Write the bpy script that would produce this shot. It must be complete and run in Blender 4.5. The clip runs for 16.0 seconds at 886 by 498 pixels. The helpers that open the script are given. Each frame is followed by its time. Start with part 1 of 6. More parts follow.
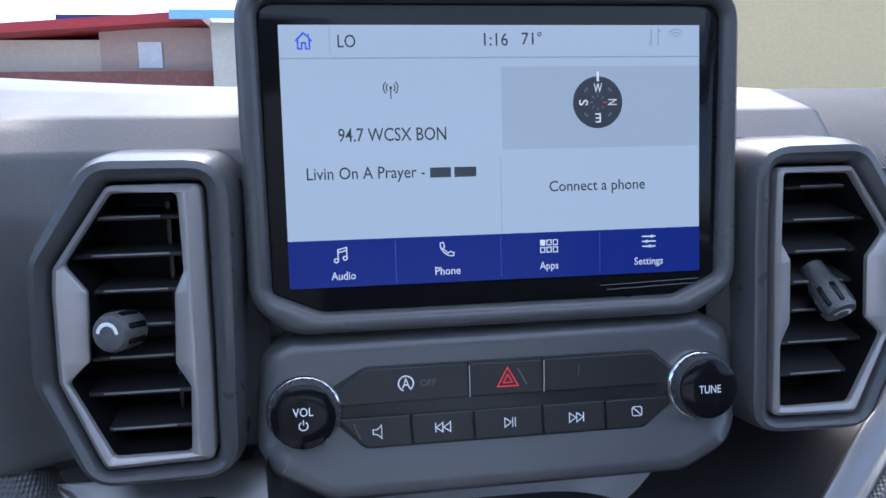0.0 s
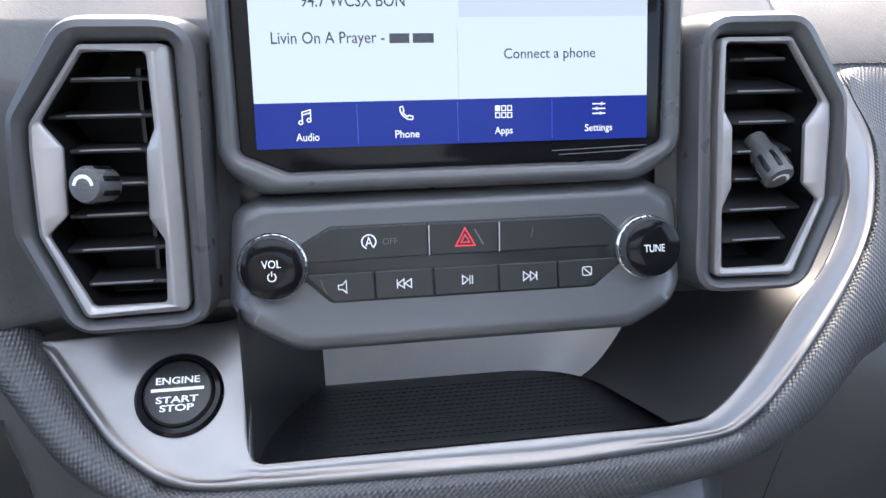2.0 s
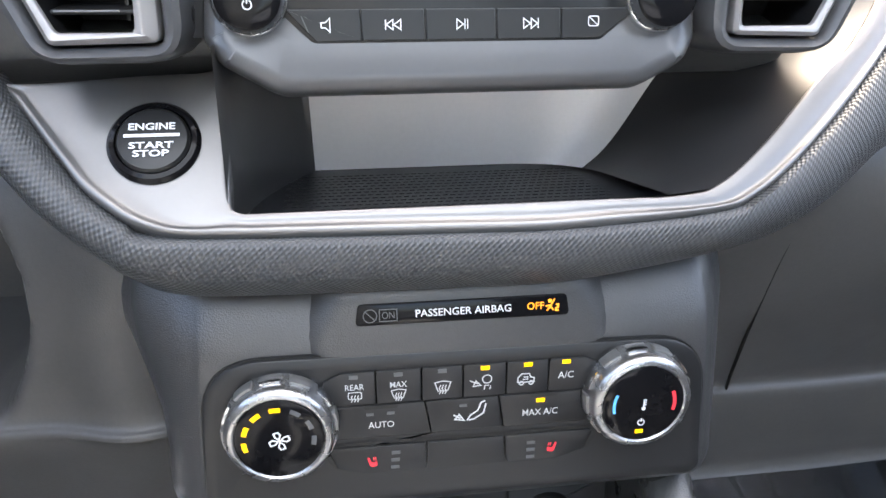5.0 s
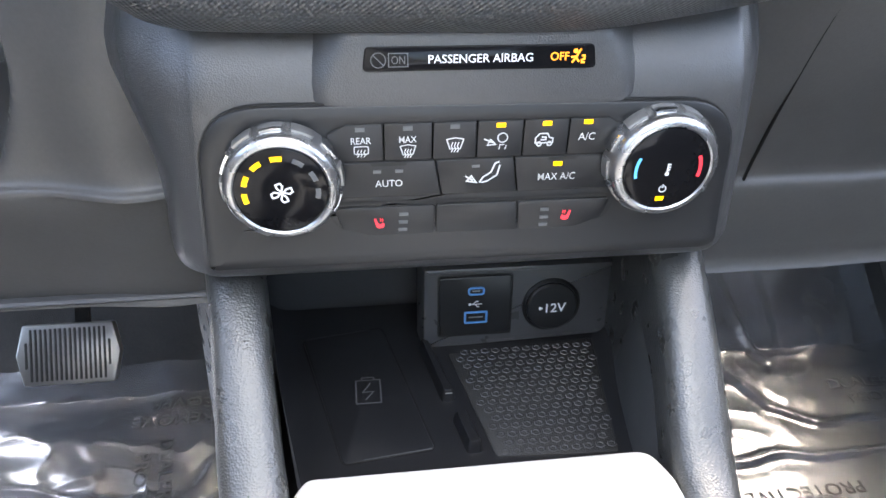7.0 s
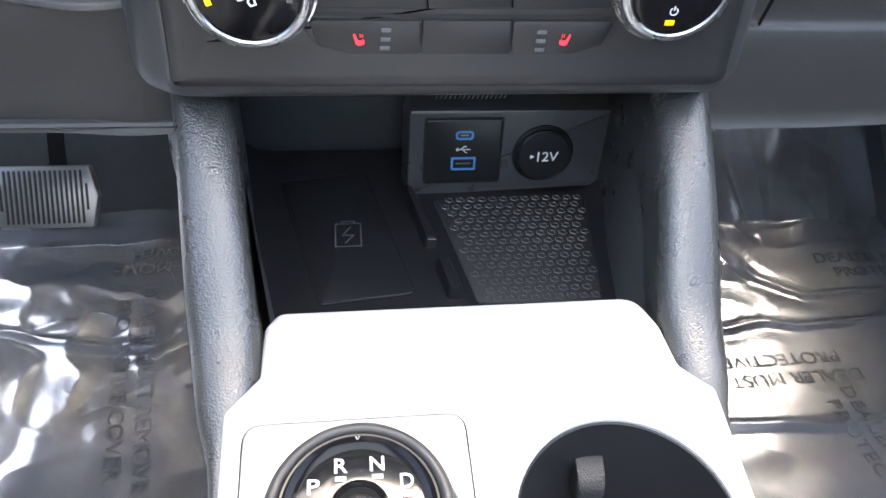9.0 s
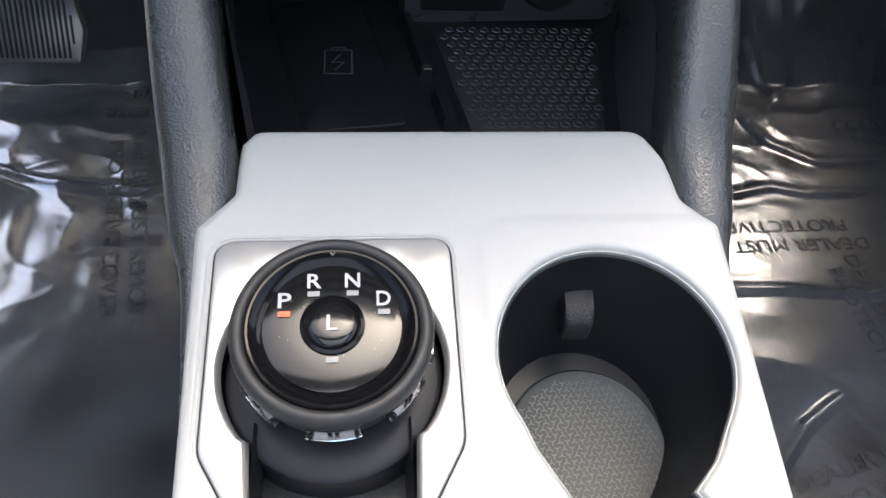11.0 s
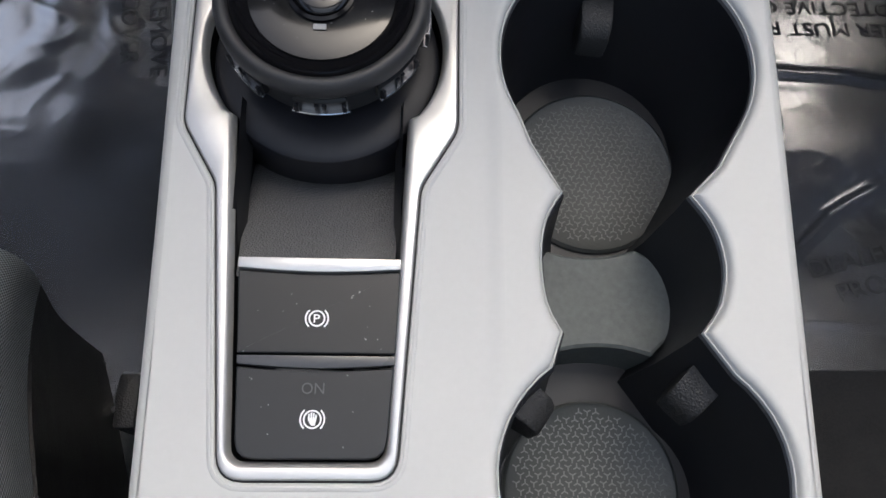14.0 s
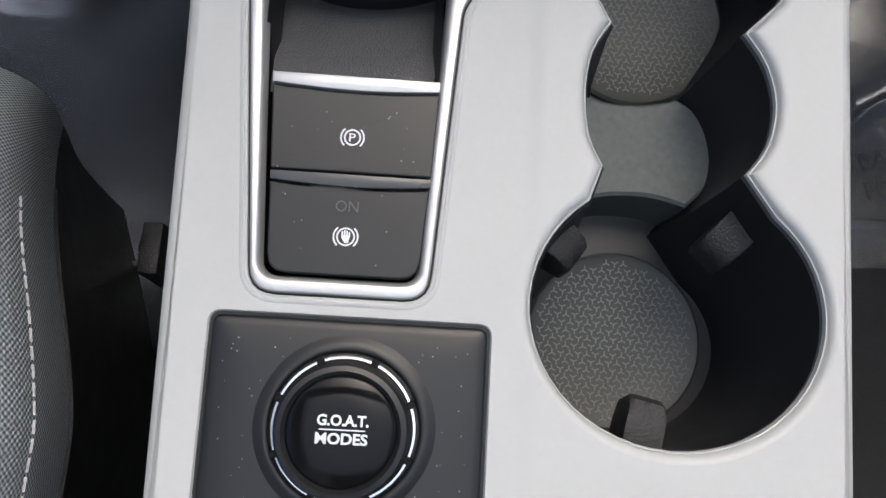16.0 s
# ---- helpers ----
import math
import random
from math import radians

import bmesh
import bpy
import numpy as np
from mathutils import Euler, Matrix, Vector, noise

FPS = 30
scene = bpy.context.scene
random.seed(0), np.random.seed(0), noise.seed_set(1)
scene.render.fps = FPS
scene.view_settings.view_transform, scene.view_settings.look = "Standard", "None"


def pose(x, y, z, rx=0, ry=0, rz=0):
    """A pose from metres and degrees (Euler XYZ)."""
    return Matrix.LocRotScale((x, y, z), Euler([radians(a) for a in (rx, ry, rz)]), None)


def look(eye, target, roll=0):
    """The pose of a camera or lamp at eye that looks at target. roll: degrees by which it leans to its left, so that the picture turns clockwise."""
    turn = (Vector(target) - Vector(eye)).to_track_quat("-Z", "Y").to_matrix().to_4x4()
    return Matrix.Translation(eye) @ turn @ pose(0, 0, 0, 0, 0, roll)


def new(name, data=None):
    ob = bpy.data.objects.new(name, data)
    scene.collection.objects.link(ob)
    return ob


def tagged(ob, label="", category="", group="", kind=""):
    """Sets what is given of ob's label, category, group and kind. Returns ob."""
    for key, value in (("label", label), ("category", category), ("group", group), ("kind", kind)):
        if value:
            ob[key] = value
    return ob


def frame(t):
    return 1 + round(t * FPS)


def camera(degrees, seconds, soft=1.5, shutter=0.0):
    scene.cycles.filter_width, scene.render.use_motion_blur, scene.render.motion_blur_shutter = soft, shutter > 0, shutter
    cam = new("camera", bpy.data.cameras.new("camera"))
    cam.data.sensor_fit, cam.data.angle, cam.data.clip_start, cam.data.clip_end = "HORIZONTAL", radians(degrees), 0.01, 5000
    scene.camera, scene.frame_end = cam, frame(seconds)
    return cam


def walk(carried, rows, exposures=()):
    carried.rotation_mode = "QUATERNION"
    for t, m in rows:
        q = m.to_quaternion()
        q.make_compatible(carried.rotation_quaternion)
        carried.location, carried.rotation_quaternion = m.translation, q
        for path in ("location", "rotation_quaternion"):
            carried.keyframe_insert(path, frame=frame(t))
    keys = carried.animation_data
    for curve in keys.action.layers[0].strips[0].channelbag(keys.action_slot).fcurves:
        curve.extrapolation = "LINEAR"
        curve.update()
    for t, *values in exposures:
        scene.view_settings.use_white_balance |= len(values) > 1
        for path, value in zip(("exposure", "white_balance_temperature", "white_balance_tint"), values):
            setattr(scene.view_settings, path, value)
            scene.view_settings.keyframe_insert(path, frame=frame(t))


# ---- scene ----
cam = camera(62.5, 16.0)
PATH = [
    (0, (-0.065, 0.038, 0.847), (0.206, 1.998, 0.557), -1.2),
    (0.5, (-0.064, 0.027, 0.836), (0.206, 1.985, 0.532), -1.1),
    (1, (-0.065, 0.022, 0.826), (0.21, 1.975, 0.496), -1.2),
    (1.5, (-0.062, 0.016, 0.817), (0.225, 1.959, 0.441), -1.3),
    (2, (-0.057, 0.012, 0.81), (0.239, 1.947, 0.403), -1.3),
    (2.5, (-0.054, 0.009, 0.801), (0.24, 1.939, 0.369), -1.3),
    (3, (-0.055, 0.008, 0.792), (0.237, 1.926, 0.305), -1.0),
    (3.5, (-0.055, 0.009, 0.783), (0.238, 1.915, 0.251), -0.6),
    (3.7, (-0.055, 0.009, 0.777), (0.236, 1.912, 0.236), -0.5),
    (5.8, (-0.046, 0.018, 0.739), (0.192, 1.809, -0.119), 0.2),
    (6, (-0.046, 0.018, 0.736), (0.192, 1.791, -0.159), 0.3),
    (6.5, (-0.048, 0.02, 0.72), (0.191, 1.731, -0.287), 1.0),
    (7, (-0.054, 0.021, 0.706), (0.181, 1.668, -0.404), 1.6),
    (7.5, (-0.054, 0.023, 0.698), (0.176, 1.611, -0.497), 2.4),
    (8, (-0.052, 0.025, 0.693), (0.18, 1.559, -0.568), 3.3),
    (8.5, (-0.052, 0.026, 0.685), (0.185, 1.51, -0.635), 4.0),
    (9, (-0.048, 0.027, 0.676), (0.195, 1.457, -0.7), 4.7),
    (9.2, (-0.048, 0.027, 0.674), (0.198, 1.434, -0.726), 5.1),
    (11.3, (-0.037, 0.023, 0.643), (0.174, 1.159, -0.989), 7.5),
    (11.5, (-0.039, 0.02, 0.642), (0.174, 1.133, -1.006), 7.8),
    (12, (-0.035, 0.012, 0.639), (0.146, 1.058, -1.056), 7.8),
    (12.5, (-0.033, 0.005, 0.635), (0.118, 0.974, -1.108), 7.7),
    (13, (-0.031, -0.003, 0.625), (0.097, 0.886, -1.163), 7.7),
    (13.5, (-0.023, -0.005, 0.621), (0.087, 0.799, -1.207), 7.9),
    (14, (-0.021, -0.009, 0.617), (0.083, 0.722, -1.242), 8.7),
    (14.5, (-0.024, -0.016, 0.612), (0.082, 0.654, -1.269), 10.3),
    (15, (-0.025, -0.02, 0.608), (0.076, 0.583, -1.296), 11.6),
    (15.5, (-0.027, -0.026, 0.605), (0.069, 0.515, -1.318), 12.8),
    (16, (-0.028, -0.032, 0.604), (0.059, 0.46, -1.332), 13.3),
]
EXPOSURES = [(0.0, 2.2, 5650, 9), (1.0, 2.65, 6350, 9), (2.0, 3.15, 6700, 8), (3.5, 3.55, 7250, 7), (6.0, 3.77, 7400, 7), (7.5, 4.0, 7050, 7), (9.0, 3.8, 6950, 7), (11.5, 1.98, 6750, 6), (12.5, 1.45, 6600, 6), (16.0, 1.15, 6400, 6)]
walk(cam, [(t, look(eye, target, roll)) for t, eye, target, roll in PATH], EXPOSURES)

# ---- world and sun ----
world = bpy.data.worlds.new("sky")
scene.world = world
world.use_nodes = True
wn = world.node_tree
sky = wn.nodes.new("ShaderNodeTexSky")
sky.sky_type, sky.sun_disc = "NISHITA", False
sky.sun_elevation, sky.sun_rotation = radians(62), radians(20)
sky.dust_density, sky.air_density = 5.0, 0.8
wn.nodes["Background"].inputs[1].default_value = 0.15
wn.links.new(sky.outputs[0], wn.nodes["Background"].inputs[0])
sun = new("sun", bpy.data.lights.new("sun", "SUN"))
sun.data.energy, sun.data.angle, sun.data.color = 0.10, radians(45), (1.0, 0.95, 0.88)
sun.matrix_world = look((0, 0, 0), (-math.sin(radians(20)) * math.cos(radians(62)), -math.cos(radians(20)) * math.cos(radians(62)), -math.sin(radians(62))))

# added area lamp in an unseen roof opening, fills the cabin from above
fill_light = new("fill_light", bpy.data.lights.new("fill_light", "AREA"))
fill_light.data.shape, fill_light.data.size, fill_light.data.size_y = "RECTANGLE", 0.85, 0.74
fill_light.data.energy, fill_light.data.color = 0.64, (0.93, 0.97, 1.0)
fill_light.matrix_world = pose(0, -0.24, 1.25)


# ---- materials ----
GLOW = 0.11  # how bright the lamps and the screen are against the daylight


def mat(name, base, rough=0.5, metal=0.0, vary=0.12, bumps=(), spec=0.5, coat=0.0, emit=None, power=0.0, rvary=0.03):
    """A surface with tone and gloss that vary at two scales; bumps: (kind, scale, height in mm)."""
    m = bpy.data.materials.new(name)
    m.use_nodes = True
    nt = m.node_tree
    bsdf = nt.nodes["Principled BSDF"]
    bsdf.inputs["Metallic"].default_value = metal
    bsdf.inputs["Specular IOR Level"].default_value = spec
    bsdf.inputs["Coat Weight"].default_value = coat
    bsdf.inputs["Coat Roughness"].default_value = 0.05
    at = nt.nodes.new("ShaderNodeTexCoord").outputs["Object"]

    def noise_node(scale, detail=3.0):
        n = nt.nodes.new("ShaderNodeTexNoise")
        n.inputs["Scale"].default_value, n.inputs["Detail"].default_value = scale, detail
        nt.links.new(at, n.inputs["Vector"])
        return n.outputs["Fac"]

    mix = nt.nodes.new("ShaderNodeMath")
    mix.operation = "MULTIPLY_ADD"
    nt.links.new(noise_node(14, 4), mix.inputs[0])
    mix.inputs[1].default_value = 0.6
    add = nt.nodes.new("ShaderNodeMath")
    add.operation = "MULTIPLY"
    nt.links.new(noise_node(420, 3), add.inputs[0])
    add.inputs[1].default_value = 0.4
    nt.links.new(add.outputs[0], mix.inputs[2])
    ramp = nt.nodes.new("ShaderNodeMapRange")
    ramp.inputs["From Min"].default_value, ramp.inputs["From Max"].default_value = 0.3, 0.7
    ramp.inputs["To Min"].default_value, ramp.inputs["To Max"].default_value = 1 - vary, 1 + vary
    nt.links.new(mix.outputs[0], ramp.inputs["Value"])
    tone = nt.nodes.new("ShaderNodeVectorMath")
    tone.operation = "SCALE"
    tone.inputs[0].default_value = base[:3]
    nt.links.new(ramp.outputs[0], tone.inputs["Scale"])
    nt.links.new(tone.outputs[0], bsdf.inputs["Base Color"])
    gloss = nt.nodes.new("ShaderNodeMapRange")
    gloss.inputs["From Min"].default_value, gloss.inputs["From Max"].default_value = 0.3, 0.7
    gloss.inputs["To Min"].default_value, gloss.inputs["To Max"].default_value = max(0.02, rough - rvary), rough + rvary
    nt.links.new(noise_node(60, 4), gloss.inputs["Value"])
    nt.links.new(gloss.outputs[0], bsdf.inputs["Roughness"])
    last = None
    for kind, scale, high in bumps:
        if kind == "noise":
            h = noise_node(scale, 2)
        elif kind == "lines":
            w = nt.nodes.new("ShaderNodeTexWave")
            w.inputs["Scale"].default_value = scale
            nt.links.new(at, w.inputs["Vector"])
            h = w.outputs["Fac"]
        else:
            v = nt.nodes.new("ShaderNodeTexVoronoi")
            v.feature = "SMOOTH_F1"
            v.inputs["Scale"].default_value, v.inputs["Smoothness"].default_value = scale, 0.35
            nt.links.new(at, v.inputs["Vector"])
            h = v.outputs["Distance"]
        b = nt.nodes.new("ShaderNodeBump")
        b.inputs["Strength"].default_value, b.inputs["Distance"].default_value = 1.0, high / 1000
        nt.links.new(h, b.inputs["Height"])
        if last:
            nt.links.new(last, b.inputs["Normal"])
        last = b.outputs[0]
    if last:
        nt.links.new(last, bsdf.inputs["Normal"])
    if emit:
        bsdf.inputs["Emission Color"].default_value = (*emit, 1)
        bsdf.inputs["Emission Strength"].default_value = power * GLOW
    return m


def weave(name, base, rough, across, along, high, contrast, spec=0.4):
    """A cloth of crossing threads, laid along the surface; across and along in mm."""
    m = mat(name, base, rough, vary=0.10, spec=spec)
    nt = m.node_tree
    bsdf = nt.nodes["Principled BSDF"]
    tone = bsdf.inputs["Base Color"].links[0].from_socket
    uv = nt.nodes.new("ShaderNodeSeparateXYZ")
    nt.links.new(nt.nodes.new("ShaderNodeTexCoord").outputs["UV"], uv.inputs[0])

    def math_node(kind, a, b, c=None):
        n = nt.nodes.new("ShaderNodeMath")
        n.operation = kind
        for k, v in enumerate((a, b, c)):
            if isinstance(v, (int, float)):
                n.inputs[k].default_value = v
            elif v is not None:
                nt.links.new(v, n.inputs[k])
        return n.outputs[0]

    u = math_node("MULTIPLY", uv.outputs[0], 2000 * math.pi / across)
    v = math_node("MULTIPLY", uv.outputs[1], 2000 * math.pi / along)
    h = math_node("MULTIPLY", math_node("SINE", u, 0), math_node("SINE", v, 0))
    tint = nt.nodes.new("ShaderNodeVectorMath")
    tint.operation = "SCALE"
    nt.links.new(tone, tint.inputs[0])
    nt.links.new(math_node("MULTIPLY_ADD", h, contrast, 1.0), tint.inputs["Scale"])
    nt.links.new(tint.outputs[0], bsdf.inputs["Base Color"])
    b = nt.nodes.new("ShaderNodeBump")
    b.inputs["Strength"].default_value, b.inputs["Distance"].default_value = 1.0, high / 1000
    nt.links.new(h, b.inputs["Height"])
    nt.links.new(b.outputs[0], bsdf.inputs["Normal"])
    return m


DASH = mat("soft dash plastic", (0.068, 0.070, 0.073), 0.42, spec=0.5, bumps=(("cells", 800, 0.05),))
# pale and dark tones stand for reflections sweeping over one curved shelf wall
BACKWALL = mat("warm satin wall in bright reflection", (0.80, 0.765, 0.755), 0.4, metal=0.15, vary=0.04, rvary=0.03)
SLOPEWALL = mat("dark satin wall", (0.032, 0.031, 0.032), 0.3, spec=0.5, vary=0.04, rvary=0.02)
BANDSILVER = mat("satin silver trim", (0.215, 0.21, 0.208), 0.34, metal=0.7, vary=0.03, rvary=0.03)
RIB = mat("ribbed dash plastic", (0.075, 0.077, 0.08), 0.75, spec=0.2, bumps=(("lines", 140, 0.5),))
SURROUND = mat("dark grey satin plastic", (0.063, 0.064, 0.068), 0.29, vary=0.05, rvary=0.02)
GRAIN = mat("black grained plastic", (0.045, 0.0452, 0.047), 0.34, spec=0.75, bumps=(("cells", 1300, 0.13), ("noise", 2600, 0.02)))
ARM = mat("satin grained arm plastic", (0.050, 0.051, 0.051), 0.29, spec=0.85, bumps=(("cells", 850, 0.24), ("noise", 1700, 0.04)))
KNEE = mat("black matt plastic", (0.064, 0.062, 0.061), 0.40, bumps=(("cells", 1100, 0.05),))
PANEL = mat("charcoal satin panel", (0.095, 0.096, 0.100), 0.30, metal=0.25, vary=0.04, rvary=0.02)
ROLL = weave("charcoal woven padding", (0.062, 0.064, 0.067), 0.36, 2.8, 3.8, 0.24, 0.38, 0.5)
SILVER = mat("satin silver paint", (0.50, 0.505, 0.495), 0.46, metal=0.0, spec=0.45, vary=0.03, bumps=(("noise", 3000, 0.01),), rvary=0.04)
BRUSHED = mat("bright satin metal", (0.56, 0.56, 0.555), 0.33, metal=0.55, vary=0.03, bumps=(("noise", 2500, 0.01),), rvary=0.05)
VENTSILVER = mat("soft satin silver", (0.345, 0.332, 0.330), 0.34, metal=0.4, vary=0.03, rvary=0.04)
AUDIOKEY = mat("satin black key", (0.018, 0.0183, 0.019), 0.30, spec=0.35, vary=0.06, rvary=0.02)
CHROME = mat("chrome", (0.78, 0.78, 0.79), 0.16, metal=1.0, vary=0.02, rvary=0.05)
STEEL = mat("brushed steel", (0.34, 0.337, 0.33), 0.32, metal=0.8, vary=0.05, rvary=0.03)
GLOSS = mat("gloss black", (0.006, 0.006, 0.007), 0.09, vary=0.2, spec=0.18, rvary=0.02)
PIANO = mat("polished black cap", (0.010, 0.010, 0.0105), 0.10, vary=0.2, spec=0.42, rvary=0.02)
BUTTON = mat("black button plastic", (0.0145, 0.0149, 0.0160), 0.38, vary=0.06, spec=0.45, rvary=0.02)
SLAT = mat("black slat plastic", (0.026, 0.0262, 0.0275), 0.42, spec=0.4, rvary=0.02)
EDGELIGHT = mat("slat edge highlight", (0.20, 0.20, 0.21), 0.4, spec=0.6, rvary=0.02)
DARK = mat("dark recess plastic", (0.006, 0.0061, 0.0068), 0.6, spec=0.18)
BLACKWALL = mat("matt black liner wall", (0.015, 0.0154, 0.0180), 0.42, spec=0.4, bumps=(("noise", 2000, 0.02),))
BASEBLACK = mat("smooth deep black plastic", (0.016, 0.0164, 0.0200), 0.42, spec=0.3, rvary=0.02)
DIALRUBBER = mat("grey-black rubber ring", (0.032, 0.032, 0.033), 0.48, bumps=(("cells", 2500, 0.04),))
BRIDGEGREY = mat("grey moulded floor", (0.092, 0.104, 0.103), 0.55, vary=0.3, bumps=(("noise", 1800, 0.10),))
HEXA = mat("moulded rubber cell", (0.065, 0.065, 0.068), 0.16, spec=1.0)
FILMINK = mat("faded black print", (0.035, 0.035, 0.037), 0.7)
DIALRING = mat("satin dial metal", (0.40, 0.40, 0.405), 0.27, metal=0.9, vary=0.03, rvary=0.05)
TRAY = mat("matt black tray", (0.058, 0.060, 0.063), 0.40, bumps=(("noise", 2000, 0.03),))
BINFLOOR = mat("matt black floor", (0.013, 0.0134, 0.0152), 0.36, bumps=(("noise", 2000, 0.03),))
RUBBER = mat("black rubber", (0.022, 0.022, 0.022), 0.6, bumps=(("cells", 1200, 0.25),))
RAMP = mat("grey grained plastic", (0.080, 0.081, 0.083), 0.36, spec=0.7, bumps=(("cells", 1400, 0.32), ("noise", 2600, 0.12)))
MATRUBBER = mat("grey rubber liner", (0.035, 0.040, 0.0395), 0.5, bumps=(("cells", 700, 0.10), ("noise", 1800, 0.06)))
CARPET = mat("black carpet", (0.022, 0.022, 0.023), 0.95, vary=0.4, bumps=(("noise", 1200, 1.2),))
FABRIC = weave("charcoal seat fabric", (0.31, 0.333, 0.35), 0.85, 2.6, 2.6, 0.25, 0.75, 0.25)
LEATHER = mat("black seat leatherette", (0.018, 0.018, 0.019), 0.5, bumps=(("cells", 900, 0.3),))
DUST = mat("pale dust", (0.5, 0.5, 0.5), 0.9)
THREAD = mat("white thread", (0.7, 0.7, 0.7), 0.7)
WHITE = mat("white print", (0.82, 0.82, 0.83), 0.5, vary=0.03)
GREYPRINT = mat("pale grey print", (0.5, 0.5, 0.51), 0.5, vary=0.03)
FAINT = mat("faint grey print", (0.075, 0.077, 0.08), 0.4, vary=0.03)
PRINT = mat("soft white print", (0.60, 0.61, 0.61), 0.5, vary=0.03)
DIM = mat("dim grey print", (0.095, 0.097, 0.10), 0.5, vary=0.03)
UNLIT = mat("unlit lamp lens", (0.30, 0.30, 0.305), 0.4, vary=0.03)
# panel gaps and grooves, with the shade inside them put into the black
LINE = mat("black gap and groove shade", (0.006, 0.006, 0.006), 0.6)
RED = mat("red print", (0.75, 0.03, 0.05), 0.5, emit=(1.0, 0.05, 0.07), power=0.35)
AMBER = mat("lit amber lamp", (0.9, 0.5, 0.0), 0.4, emit=(1.0, 0.44, 0.01), power=1.1)
PARKLAMP = mat("lit red-orange lamp", (0.8, 0.12, 0.05), 0.4, emit=(1.0, 0.17, 0.07), power=0.8)
ORANGE = mat("lit orange lamp", (0.9, 0.3, 0.02), 0.4, emit=(1.0, 0.3, 0.02), power=1.0)
BLUE = mat("blue port plastic", (0.1, 0.3, 0.62), 0.4)
COOL = mat("blue print", (0.1, 0.42, 0.85), 0.4, emit=(0.1, 0.4, 0.8), power=0.25)
LIGHTSCREEN = mat("lit pale screen", (0.02, 0.02, 0.02), 0.15, emit=(0.56, 0.68, 0.87), power=1.35, vary=0.03, spec=0.12)
CARDSCREEN = mat("lit pale blue screen card", (0.02, 0.02, 0.02), 0.15, emit=(0.52, 0.625, 0.80), power=1.25, vary=0.03, spec=0.12)
BLUESCREEN = mat("lit blue screen bar", (0.01, 0.01, 0.02), 0.15, emit=(0.006, 0.022, 0.23), power=1.5, vary=0.03, spec=0.10)
INK = mat("dark screen ink", (0.02, 0.02, 0.022), 0.3, emit=(0.03, 0.04, 0.06), power=1.0)
INKBLUE = mat("blue screen ink", (0.02, 0.05, 0.4), 0.3, emit=(0.03, 0.08, 0.55), power=1.0)
INKPALE = mat("pale screen line", (0.1, 0.1, 0.1), 0.3, emit=(0.34, 0.42, 0.58), power=1.0)
LIT = mat("lit white screen ink", (0.3, 0.3, 0.3), 0.3, emit=(0.85, 0.88, 0.95), power=1.0)
BOUNCEGROUND = mat("pale light-bouncing ground", (0.27, 0.29, 0.32), 0.9, vary=0.2)
TANWALL = mat("tan block wall", (0.6, 0.47, 0.25), 0.85, vary=0.08)
CREAM = mat("cream wall", (0.55, 0.48, 0.38), 0.85, vary=0.1)
MAUVE = mat("mauve brown wall", (0.43, 0.32, 0.265), 0.85, vary=0.08)
BRICK = mat("red brown brick", (0.2, 0.08, 0.06), 0.85, vary=0.3)
REDROOF = mat("red roof paint", (0.4, 0.03, 0.03), 0.5)
AWNING = mat("light blue metal roof", (0.25, 0.48, 0.62), 0.4)
HEADLINER = mat("light grey headliner", (0.60, 0.615, 0.64), 0.9, bumps=(("noise", 900, 0.3),))
UNSEENWALL = mat("dark unseen side wall", (0.05, 0.05, 0.052), 0.6, bumps=(("cells", 900, 0.3),))


